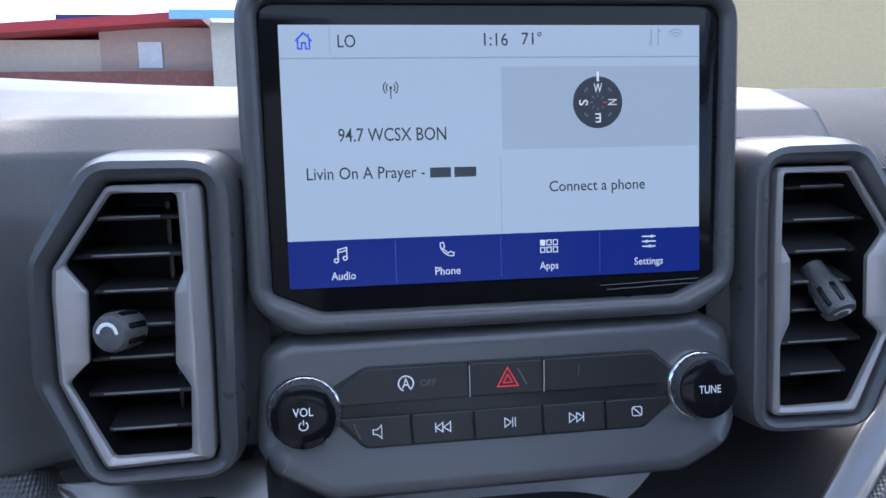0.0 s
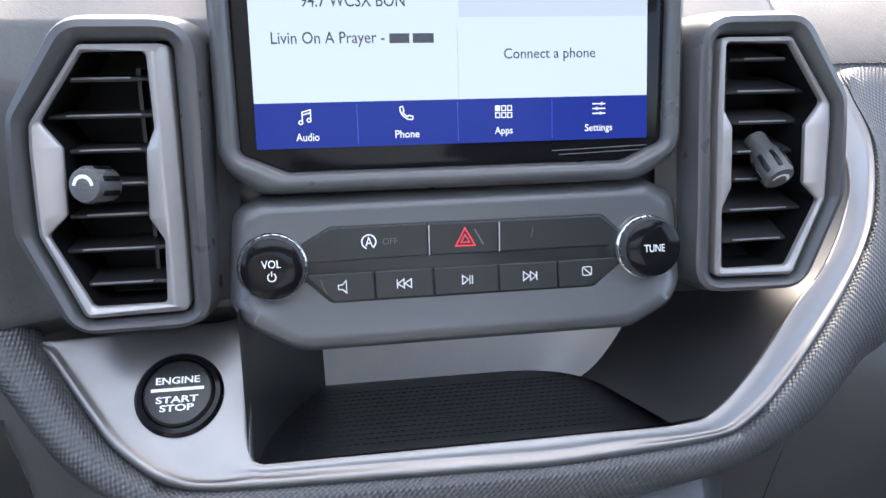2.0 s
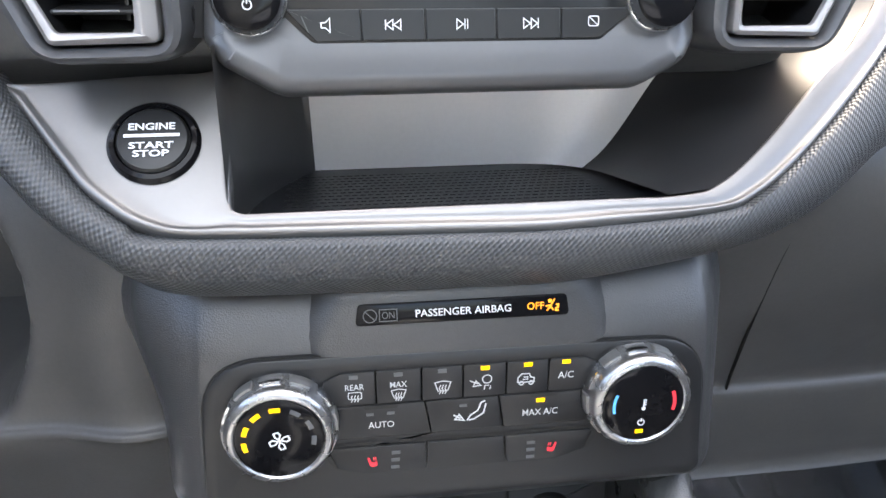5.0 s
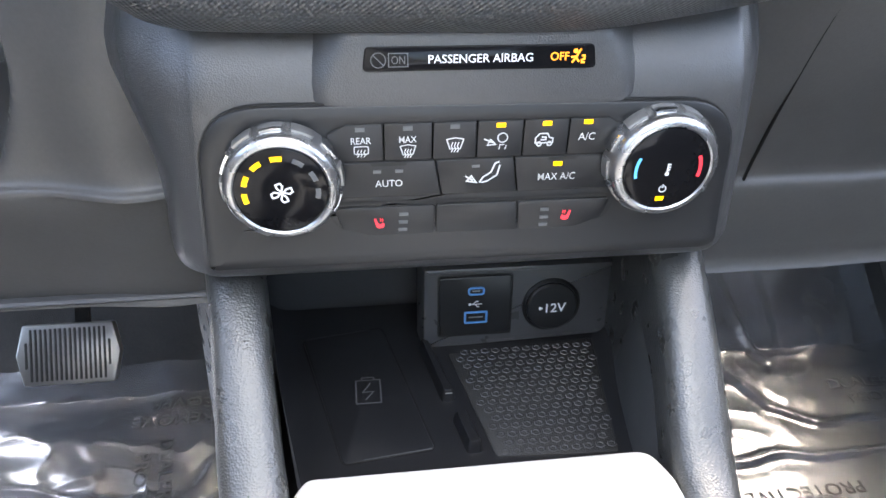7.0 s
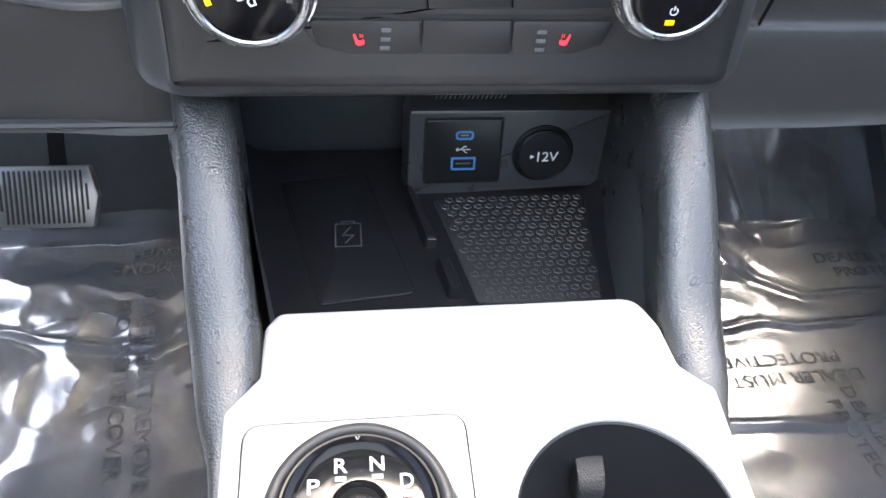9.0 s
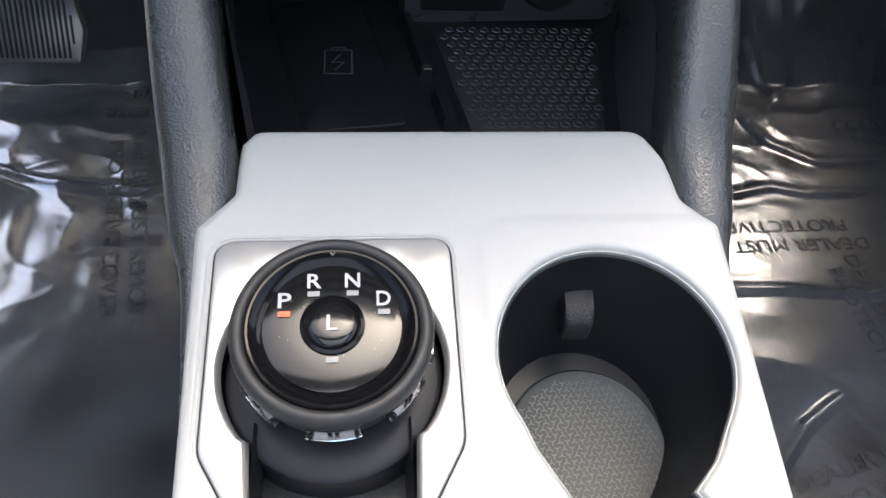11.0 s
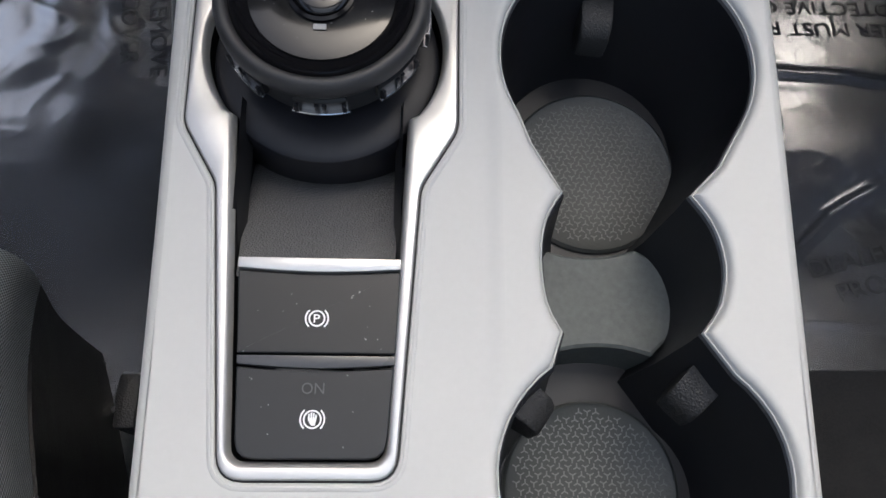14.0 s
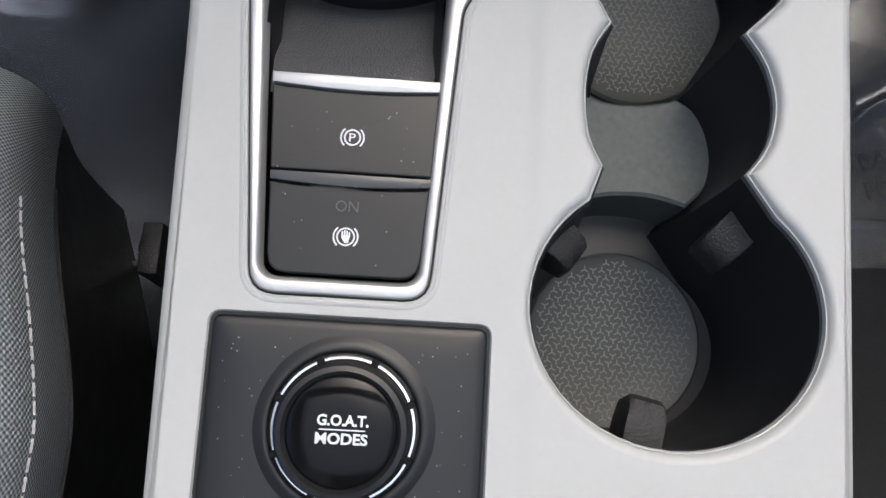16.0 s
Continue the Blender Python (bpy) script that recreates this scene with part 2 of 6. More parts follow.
def film_material():
    m = bpy.data.materials.new("clear crinkled film")
    m.use_nodes = True
    nt = m.node_tree
    nt.nodes.remove(nt.nodes["Principled BSDF"])
    out = nt.nodes["Material Output"]
    mix, clear, shine, haze, mix2 = (nt.nodes.new(k) for k in ("ShaderNodeMixShader", "ShaderNodeBsdfTransparent", "ShaderNodeBsdfGlossy", "ShaderNodeBsdfDiffuse", "ShaderNodeMixShader"))
    clear.inputs["Color"].default_value = (0.93, 0.93, 0.95, 1)
    shine.inputs["Roughness"].default_value = 0.23
    haze.inputs["Color"].default_value = (0.48, 0.52, 0.60, 1)
    layer = nt.nodes.new("ShaderNodeLayerWeight")
    layer.inputs["Blend"].default_value = 0.35
    ramp = nt.nodes.new("ShaderNodeMapRange")
    ramp.inputs["To Min"].default_value, ramp.inputs["To Max"].default_value = 0.05, 0.40
    nt.links.new(layer.outputs["Fresnel"], ramp.inputs["Value"])
    nt.links.new(ramp.outputs[0], mix.inputs[0])
    at = nt.nodes.new("ShaderNodeTexCoord").outputs["Object"]
    last = None
    for scale, power, high in ((17, 26.0, 0.00013), (40, 14.0, 0.00008)):
        n = nt.nodes.new("ShaderNodeTexNoise")
        n.inputs["Scale"].default_value, n.inputs["Detail"].default_value, n.inputs["Distortion"].default_value = scale, 0.6, 1.0
        nt.links.new(at, n.inputs["Vector"])
        fold = []
        for kind, value in (("MULTIPLY_ADD", 2.0), ("ABSOLUTE", 0), ("SUBTRACT", 0), ("POWER", power)):
            k = nt.nodes.new("ShaderNodeMath")
            k.operation = kind
            fold.append(k)
        nt.links.new(n.outputs["Fac"], fold[0].inputs[0])
        fold[0].inputs[1].default_value, fold[0].inputs[2].default_value = 2.0, -1.0
        nt.links.new(fold[0].outputs[0], fold[1].inputs[0])
        fold[2].inputs[0].default_value = 1.0
        nt.links.new(fold[1].outputs[0], fold[2].inputs[1])
        nt.links.new(fold[2].outputs[0], fold[3].inputs[0])
        fold[3].inputs[1].default_value = power
        b = nt.nodes.new("ShaderNodeBump")
        b.inputs["Distance"].default_value = high
        b.inputs["Strength"].default_value = 0.8
        nt.links.new(fold[3].outputs[0], b.inputs["Height"])
        if last:
            nt.links.new(last, b.inputs["Normal"])
        last = b.outputs[0]
    nt.links.new(b.outputs[0], shine.inputs["Normal"])
    cloud, milky = nt.nodes.new("ShaderNodeTexNoise"), nt.nodes.new("ShaderNodeMapRange")
    cloud.inputs["Scale"].default_value, cloud.inputs["Detail"].default_value, cloud.inputs["Distortion"].default_value = 5.0, 3.0, 1.2
    milky.inputs["From Min"].default_value, milky.inputs["From Max"].default_value = 0.36, 0.66
    milky.inputs["To Min"].default_value, milky.inputs["To Max"].default_value = 0.03, 0.20
    nt.links.new(at, cloud.inputs["Vector"]), nt.links.new(cloud.outputs["Fac"], milky.inputs["Value"])
    nt.links.new(milky.outputs[0], mix2.inputs[0])
    nt.links.new(clear.outputs[0], mix2.inputs[1]), nt.links.new(haze.outputs[0], mix2.inputs[2])
    nt.links.new(mix2.outputs[0], mix.inputs[1]), nt.links.new(shine.outputs[0], mix.inputs[2])
    nt.links.new(mix.outputs[0], out.inputs["Surface"])
    return m


FILM = film_material()


# ---- building blocks ----
def thing(name, at, label, category, group="", kind=""):
    ob = new(name)
    ob.location = at
    ob.empty_display_size = 0.02
    return tagged(ob, label, category, group, kind)


def origin(ob):
    p = Vector(ob.location)
    while ob.parent:
        ob = ob.parent
        p += Vector(ob.location)
    return p


def mesh_of(name, bm, material, angle=35):
    me = bpy.data.meshes.new(name)
    bmesh.ops.remove_doubles(bm, verts=bm.verts, dist=1e-6)
    bmesh.ops.recalc_face_normals(bm, faces=bm.faces)
    for f in bm.faces:
        f.smooth = True
    bm.to_mesh(me)
    bm.free()
    me.set_sharp_from_angle(angle=radians(angle))
    me.materials.append(material)
    return me


def part(name, bm, material, parent, label="", angle=35):
    """One mesh, drawn in world places, under a thing or a part."""
    bmesh.ops.translate(bm, verts=bm.verts, vec=-origin(parent))
    ob = new(name, mesh_of(name, bm, material, angle))
    ob.parent = parent
    if label:
        ob["label"] = label
    return ob


def solo(name, bm, material, label, category, group="", kind="", angle=35):
    c = sum((v.co for v in bm.verts), Vector()) / len(bm.verts)
    c.z = min(v.co.z for v in bm.verts)
    bmesh.ops.translate(bm, verts=bm.verts, vec=-c)
    ob = new(name, mesh_of(name, bm, material, angle))
    ob.location = c
    return tagged(ob, label, category, group, kind)


def facing(x, y, z, back=0.0):
    """A plane that faces the seats: u to the right, v up, height towards the seats; back: degrees it leans away at the top."""
    return pose(x, y, z, 90 - back, 0, 0)


def rounded(pts, r, n=5):
    """A polygon with its corners rounded, n points a corner; a point may bring its own radius."""
    out, k = [], len(pts)
    for i, p in enumerate(pts):
        rr = p[2] if len(p) > 2 else r
        a, b, c = (Vector(pts[j % k][:2]) for j in (i - 1, i, i + 1))
        u, v = (a - b), (c - b)
        turn = u.angle(v)
        cut = min(rr / max(math.tan(turn / 2), 1e-3), u.length * 0.48, v.length * 0.48)
        p0, p1 = b + u.normalized() * cut, b + v.normalized() * cut
        for j in range(n):
            s = j / (n - 1)
            q = p0 * (1 - s) ** 2 + b * 2 * s * (1 - s) + p1 * s * s
            out.append((q.x, q.y))
    return out


def circle(x, y, r, n=48, ry=None):
    return [(x + r * math.cos(2 * math.pi * i / n), y + (ry or r) * math.sin(2 * math.pi * i / n)) for i in range(n)]


def shifted(pts, d):
    k, out = len(pts), []
    area = sum(pts[i - 1][0] * pts[i][1] - pts[i][0] * pts[i - 1][1] for i in range(k))
    side = 1 if area > 0 else -1
    for i in range(k):
        a, b, c = (Vector(pts[j % k]) for j in (i - 1, i, i + 1))
        e0, e1 = (b - a), (c - b)
        if e0.length < 1e-7:
            e0 = e1
        if e1.length < 1e-7:
            e1 = e0
        e0, e1 = e0.normalized(), e1.normalized()
        n = Vector((e0.y + e1.y, -e0.x - e1.x))
        n = n.normalized() if n.length > 1e-6 else Vector((e0.y, -e0.x))
        m = max(0.4, n.dot(Vector((e0.y, -e0.x))))
        q = b + n * side * d / m
        out.append((q.x, q.y))
    return out


def bridge(bm, rings, cap0=False, cap1=False, closed=True):
    vs = [[bm.verts.new(p) for p in ring] for ring in rings]
    for a, b in zip(vs, vs[1:]):
        k = len(a)
        for i in range(k if closed else k - 1):
            j = (i + 1) % k
            bm.faces.new((a[i], a[j], b[j], b[i]))
    if cap0:
        bm.faces.new(vs[0][::-1])
    if cap1:
        bm.faces.new(vs[-1])
    return vs


def loops(outline, prof, m, cap0=False, cap1=True, bm=None):
    """Offset copies of an outline, each (outward, height), skinned one to the next."""
    bm = bm or bmesh.new()
    bridge(bm, [[m @ Vector((u, v, h)) for u, v in shifted(outline, d)] for d, h in prof], cap0, cap1)
    return bm


def slab(outline, thick, edge, m, top=0.0, bm=None, back=True):
    """A plate with rounded front edges whose face lies at height top."""
    e = edge
    return loops(outline, [(0, top - thick), (0, top - e), (-0.3 * e, top - 0.3 * e), (-e, top)], m, back, True, bm)


def frame_between(outer, inner, prof, m, bm=None):
    """A ring from an outer to an inner outline of as many points: rows of (share towards the inner, height)."""
    bm = bm or bmesh.new()
    bridge(bm, [[m @ Vector((a[0] + (b[0] - a[0]) * s, a[1] + (b[1] - a[1]) * s, h)) for a, b in zip(outer, inner)] for s, h in prof])
    return bm


def lathe(prof, m, n=48, bm=None, cap0=False, cap1=True):
    bm = bm or bmesh.new()
    bridge(bm, [[m @ Vector((r * math.cos(2 * math.pi * i / n), r * math.sin(2 * math.pi * i / n), h)) for i in range(n)] for r, h in prof], cap0, cap1)
    return bm


def sheet(fn, nu, nv, bm=None):
    bm = bm or bmesh.new()
    vs = [[bm.verts.new(fn(i / nu, j / nv)) for j in range(nv + 1)] for i in range(nu + 1)]
    for i in range(nu):
        for j in range(nv):
            bm.faces.new((vs[i][j], vs[i + 1][j], vs[i + 1][j + 1], vs[i][j + 1]))
    return bm


def unroll(rows):
    """A skin over rows of places whose texture lies flat along it, in metres."""
    bm = bmesh.new()
    layer = bm.loops.layers.uv.new("UVMap")
    rows = [[Vector(p) for p in r] for r in rows]
    mid = len(rows[0]) // 2
    us, at = [0.0], []
    for a, b in zip(rows, rows[1:]):
        us.append(us[-1] + (b[mid] - a[mid]).length)
    for r in rows:
        d = [0.0]
        for a, b in zip(r, r[1:]):
            d.append(d[-1] + (b - a).length)
        at.append([q - d[mid] for q in d])
    vs = [[bm.verts.new(p) for p in r] for r in rows]
    for i in range(len(rows) - 1):
        for j in range(len(rows[0]) - 1):
            f = bm.faces.new((vs[i][j], vs[i + 1][j], vs[i + 1][j + 1], vs[i][j + 1]))
            for loop, (a, b) in zip(f.loops, ((i, j), (i + 1, j), (i + 1, j + 1), (i, j + 1))):
                loop[layer].uv = (us[a], at[a][b])
    return bm


def box(x0, x1, y0, y1, z0, z1, bevel=0.0, bm=None):
    bm = bm or bmesh.new()
    made = bmesh.ops.create_cube(bm, size=1, matrix=Matrix.LocRotScale(((x0 + x1) / 2, (y0 + y1) / 2, (z0 + z1) / 2), None, (x1 - x0, y1 - y0, z1 - z0)))
    if bevel:
        es = list({e for v in made["verts"] for e in v.link_edges})
        bmesh.ops.bevel(bm, geom=es, offset=bevel, segments=2, affect="EDGES", profile=0.5)
    return bm


def holed(outer, holes, m, h=0.0, bm=None):
    """A flat face with holes, at height h."""
    bm = bm or bmesh.new()
    edges = []
    for ring in (outer, *holes):
        vs = [bm.verts.new(m @ Vector((u, v, h))) for u, v in ring]
        edges += [bm.edges.new((vs[i - 1], vs[i])) for i in range(len(vs))]
    bmesh.ops.triangle_fill(bm, use_beauty=True, use_dissolve=False, edges=edges)
    return bm


def smooth_line(pts, n):
    """n + 1 points along a smooth line through a few places."""
    out, k = [], len(pts) - 1
    ps = [Vector(p) for p in pts]
    for i in range(n + 1):
        s = i / n * k
        j = min(int(s), k - 1)
        f = s - j
        p0, p1, p2, p3 = ps[max(j - 1, 0)], ps[j], ps[j + 1], ps[min(j + 2, k)]
        out.append(0.5 * ((2 * p1) + (p2 - p0) * f + (2 * p0 - 5 * p1 + 4 * p2 - p3) * f * f + (3 * p1 - p0 - 3 * p2 + p3) * f ** 3))
    return out


def stations(pts, keys, counts):
    """Places along a smooth line, evenly spaced between the given points of it."""
    k = len(pts) - 1
    dense = smooth_line(pts, 40 * k)
    out = []
    for a, b, n in zip(keys, keys[1:], counts):
        seg = dense[40 * a:40 * b + 1]
        run = [0.0]
        for p, q in zip(seg, seg[1:]):
            run.append(run[-1] + (q - p).length)
        j = 0
        for i in range(n + (b == keys[-1])):
            d = run[-1] * i / n
            while j < len(run) - 2 and run[j + 1] < d:
                j += 1
            out.append(seg[j].lerp(seg[j + 1], min(1, (d - run[j]) / max(1e-9, run[j + 1] - run[j]))))
    return out


def ribbon(lines, width, m, h=0.0, bm=None):
    """Flat strokes: polylines of (u, v) with a width, on a plane."""
    bm = bm or bmesh.new()
    for line in lines:
        ps = [Vector(p[:2]) for p in line]
        loop = len(ps) > 2 and (ps[0] - ps[-1]).length < 1e-7
        if loop:
            ps = ps[:-1]
        k, rows = len(ps), []
        for i, p in enumerate(ps):
            a = ps[i - 1] if (i or loop) else p
            c = ps[(i + 1) % k] if (i < k - 1 or loop) else p
            d0, d1 = (p - a), (c - p)
            d0 = d0.normalized() if d0.length > 1e-9 else d1.normalized()
            d1 = d1.normalized() if d1.length > 1e-9 else d0
            n = Vector((-(d0 + d1).y, (d0 + d1).x))
            n = n.normalized() if n.length > 1e-6 else Vector((-d0.y, d0.x))
            s = width / 2 / max(0.45, n.dot(Vector((-d0.y, d0.x))))
            rows.append([m @ Vector((*(p + n * s), h)), m @ Vector((*(p - n * s), h))])
        if loop:
            rows.append(rows[0])
        bridge(bm, rows, closed=False)
    return bm


def fills(polys, m, h=0.0, bm=None):
    bm = bm or bmesh.new()
    for p in polys:
        bm.faces.new([bm.verts.new(m @ Vector((u, v, h))) for u, v in p])
    return bm


def arc(x, y, r, a0, a1, n=12):
    return [(x + r * math.cos(radians(a0 + (a1 - a0) * i / n)), y + r * math.sin(radians(a0 + (a1 - a0) * i / n))) for i in range(n + 1)]


def bow(x0, x1, v0, v1, n=10):
    """A shallow bow from x0 to x1 that dips from v0 at its ends to v1."""
    return [(x0 + (x1 - x0) * i / n, v0 + (v1 - v0) * math.sin(math.pi * i / n)) for i in range(n + 1)]


def rect(x, y, w, h):
    return [(x - w / 2, y - h / 2), (x + w / 2, y - h / 2), (x + w / 2, y + h / 2), (x - w / 2, y + h / 2)]


def ring(pts):
    return [*pts, pts[0]]


def lettering(words, x, y, width, high, m, material, parent, h=0.0003, bold=0.0, slant=0.0, name="lettering", up=1):
    """Words centred at (x, y) on a plane, at a width and a height of capitals."""
    cu = bpy.data.curves.new(name, "FONT")
    cu.body, cu.resolution_u, cu.offset, cu.shear = words, 3, bold, slant
    tmp = bpy.data.objects.new(name, cu)
    scene.collection.objects.link(tmp)
    me = bpy.data.meshes.new_from_object(tmp.evaluated_get(bpy.context.evaluated_depsgraph_get()))
    bpy.data.objects.remove(tmp)
    bpy.data.curves.remove(cu)
    bm = bmesh.new()
    bm.from_mesh(me)
    bpy.data.meshes.remove(me)
    xs, ys = [v.co.x for v in bm.verts], [v.co.y for v in bm.verts]
    sx, sy = width / (max(xs) - min(xs)), high / (max(ys) - min(ys))
    cx, cy = (max(xs) + min(xs)) / 2, (max(ys) + min(ys)) / 2
    for v in bm.verts:
        v.co = m @ Vector((x + (v.co.x - cx) * sx * up, y + (v.co.y - cy) * sy * up, h))
    return part(name, bm, material, parent)

# ---- outside ----
# ground out of view, kept pale and bluish to bounce light inside
bm = sheet(lambda s, t: Vector(((s - 0.5) * 400, -60 + t * 400, -0.42)), 8, 8)
solo("ground", bm, BOUNCEGROUND, "unseen pale ground outside that bounces light into the cabin", "ground", kind="structure")

building = thing("building", (-4, 14, -0.42), "low mauve and cream building with a red roof edge", "building")
part("wall", box(-12, -4.15, 14, 18, -0.42, 2.75), CREAM, building, "cream wall")
part("wall", box(-4.15, -2.15, 13.95, 18, -0.42, 2.95), MAUVE, building, "mauve wall")
part("base_wall", box(-12, -2.2, 13.6, 13.94, -0.42, 2.17), BRICK, building, "red brown brick base")
bm = bmesh.new()
bridge(bm, [[(x, y, z + dz) for y, z in ((13.4, 0), (13.4, 0.16), (18.5, 0.16), (18.5, 0))] for x, dz in ((-12, 2.35), (-2.3, 3.0))], True, True)
part("roof_edge", bm, REDROOF, building, "red roof edge")
part("pillar", box(-2.15, -1.5, 13.3, 14.3, -0.42, 2.95, 0.02), CREAM, building, "cream corner pillar")
bm = bmesh.new()
bridge(bm, [[(x, y, z) for y, z in ((13.0, 2.95), (13.0, 3.1), (17.0, 4.6), (17.0, 4.4))] for x in (-2.75, 1.5)], True, True)
part("canopy", bm, AWNING, building, "light blue metal canopy")
part("sign_board", box(-5.2, -3.7, 15.0, 15.2, 3.15, 3.35), mat("dark blue sign", (0.02, 0.04, 0.2), 0.5), building, "dark blue sign board")
part("window", box(-3.5, -3.1, 13.9, 13.945, 2.25, 2.7), mat("pale window", (0.6, 0.6, 0.6), 0.3), building, "pale window")
bm = box(3.5, 24, 14.2, 14.8, -0.42, 6.0)
solo("block_wall", bm, TANWALL, "long tan block wall across the car park", "wall", kind="structure")

# ---- cabin shell ----
# unseen ceiling; its opening is added to light the console from above
bm = sheet(lambda s, t: Vector(((s - 0.5) * 1.24, -1.9 + 2.10 * t, 1.20 + 0.06 * math.sin(math.pi * s) - 0.03 * max(0, t - 0.85) * 6)), 16, 20)
gone = [f for f in bm.faces if abs(f.calc_center_median().x) < 0.44 and -0.62 < f.calc_center_median().y < 0.14]
bmesh.ops.delete(bm, geom=gone, context="FACES")
bmesh.ops.solidify(bm, geom=bm.faces, thickness=0.04)
solo("ceiling", bm, HEADLINER, "unseen light grey ceiling with an opening added to let light in", "ceiling", kind="structure")
# unseen side walls, their heights set for the light on pod and film
for name, x, y0, y1, top in (("wall_left", -0.74, -1.9, 0.55, 0.84), ("wall_right", 0.74, -1.9, 0.50, 0.78), ("wall_right_front", 0.74, 0.50, 0.78, 0.64), ("wall_right_toe", 0.74, 0.78, 1.0, 0.52)):
    solo(name, box(x - 0.03, x + 0.03, y0, y1, -0.02, top, 0.01), UNSEENWALL, "unseen dark side wall, its height set to shape the light", "side trim", kind="structure")
# unseen upper panels added to block light from the sides
for name, x, y0, y1, z0, words in (("wall_left_rear", -0.74, -1.9, -0.55, 0.60, "dark trim and tinted side behind the front door"), ("wall_right_rear", 0.74, -1.9, -0.55, 0.60, "dark trim and tinted side behind the front door"), ("wall_left_front", -0.74, 0.55, 1.0, 0.72, "dark trim beside the windscreen pillar"), ("wall_right_corner", 0.74, 0.55, 1.0, 0.95, "dark trim beside the windscreen pillar")):
    solo(name, box(x - 0.028, x + 0.028, y0, y1, z0, 1.22, 0.01), UNSEENWALL, words, "side trim", kind="structure")
solo("wall_front", box(-0.77, 0.77, 1.0, 1.05, -0.02, 0.86), CARPET, "black carpeted bulkhead ahead of the footwells", "bulkhead", kind="structure")
bm = sheet(lambda s, t: Vector(((s - 0.5) * 1.44, -1.9 + 2.9 * t, 0.03 + 0.5 * max(0.0, (t * 2.9 - 1.9 - 0.72)) ** 1.0 * 1.6)), 20, 40)
solo("floor", bm, CARPET, "black carpeted car floor rising to the bulkhead", "floor", kind="structure")
for name, s in (("pillar_left", -1), ("pillar_right", 1)):
    bm = bmesh.new()
    bridge(bm, [[(s * (x + dx), y + dy, z) for dx, dy in ((0, 0), (0.05, 0.0), (0.05, 0.07), (0, 0.07))] for x, y, z in ((0.70, 0.95, 0.8), (0.66, 0.56, 1.04), (0.60, 0.18, 1.2))], True, True)
    solo(name, bm, HEADLINER, "light grey windscreen pillar trim", "pillar trim", kind="structure")

# ---- dashboard ----
dash = thing("dashboard", (0, 0.6, 0.45), "charcoal soft-touch dashboard with woven padding and silver trim", "dashboard")


def upper(s, t):
    x = (s - 0.5) * 1.4
    prof = [(0.47, 0.70), (0.385, 0.70), (0.358, 0.715), (0.350, 0.77), (0.352, 0.82), (0.358, 0.845), (0.372, 0.860), (0.41, 0.872), (0.50, 0.881), (0.65, 0.889), (0.85, 0.893), (0.99, 0.885)]
    q = t * (len(prof) - 1)
    j = min(int(q), len(prof) - 2)
    f = q - j
    y, z = (prof[j][k] * (1 - f) + prof[j + 1][k] * f for k in (0, 1))
    out = 1 / (1 + math.exp(-(abs(x) - 0.197) / 0.006)) if x < 0 else 1 / (1 + math.exp(-(x - 0.180) / 0.003))
    if z < 0.875 and y < 0.46:
        y += (-0.016 * min(1, max(0, (0.875 - z) / 0.02)) if x < 0 else 0.11) * out
    if 0.119 < abs(x) < 0.171 and 0.727 < z < 0.831:
        y = max(y, 0.385)
    z += 0.012 * math.exp(-((x + 0.36) / 0.16) ** 2) * min(1, max(0, (y - 0.35) / 0.1))
    z -= 0.05 * out * (x > 0)
    return Vector((x, y, z))


part("upper_pad", sheet(upper, 280, 110), DASH, dash, "soft grey upper pad", angle=60)
fall = smooth_line([(0, 0.44, 0.80), (0, 0.442, 0.818), (0, 0.462, 0.838), (0, 0.50, 0.858), (0, 0.55, 0.874), (0, 0.62, 0.885), (0, 0.72, 0.891), (0, 0.83, 0.894), (0, 0.97, 0.893)], 60)
bm = sheet(lambda s, t: Vector((0.184 + 0.5 * s, fall[round(t * 60)].y, fall[round(t * 60)].z)), 12, 60)
part("ribbed_insert", bm, RIB, dash, "finely ribbed grey top insert")


KNEE_LINE = smooth_line([(0, 0.42, 0.72), (0, 0.392, 0.65), (0, 0.380, 0.59), (0, 0.384, 0.525), (0, 0.378, 0.51), (0, 0.390, 0.47), (0, 0.400, 0.432), (0, 0.412, 0.428), (0, 0.55, 0.50)], 100)


def knee(s, t):
    x = -0.7 + 0.585 * s
    p = KNEE_LINE[round(t * 100)]
    inner = math.exp(-((x + 0.17) / 0.03) ** 2) * (1 if p.z > 0.51 else 0.4)
    edge = -0.213 - 1.1 * max(0, abs(p.z - 0.592) - 0.012) ** 1.35
    hollow = min(1, max(0, (edge - x) / 0.022)) * min(1, max(0, (p.z - 0.518) / 0.015))
    return Vector((x, p.y - 0.012 * inner + 0.05 * max(0, -x - 0.3) + 0.14 * hollow * hollow * (3 - 2 * hollow), p.z))


part("knee_panel", sheet(knee, 180, 100), KNEE, dash, "black knee panel", angle=50)
bm = sheet(lambda s, t: Vector((-0.7 + 0.57 * s, 0.398 + 0.05 * max(0, 0.4 - 0.57 * s) + 0.004 * math.cos(2 * math.pi * t), 0.4285 + 0.0025 * math.sin(2 * math.pi * t))), 30, 8)
part("lower_lip", bm, SURROUND, dash, "thin grey lower edge")


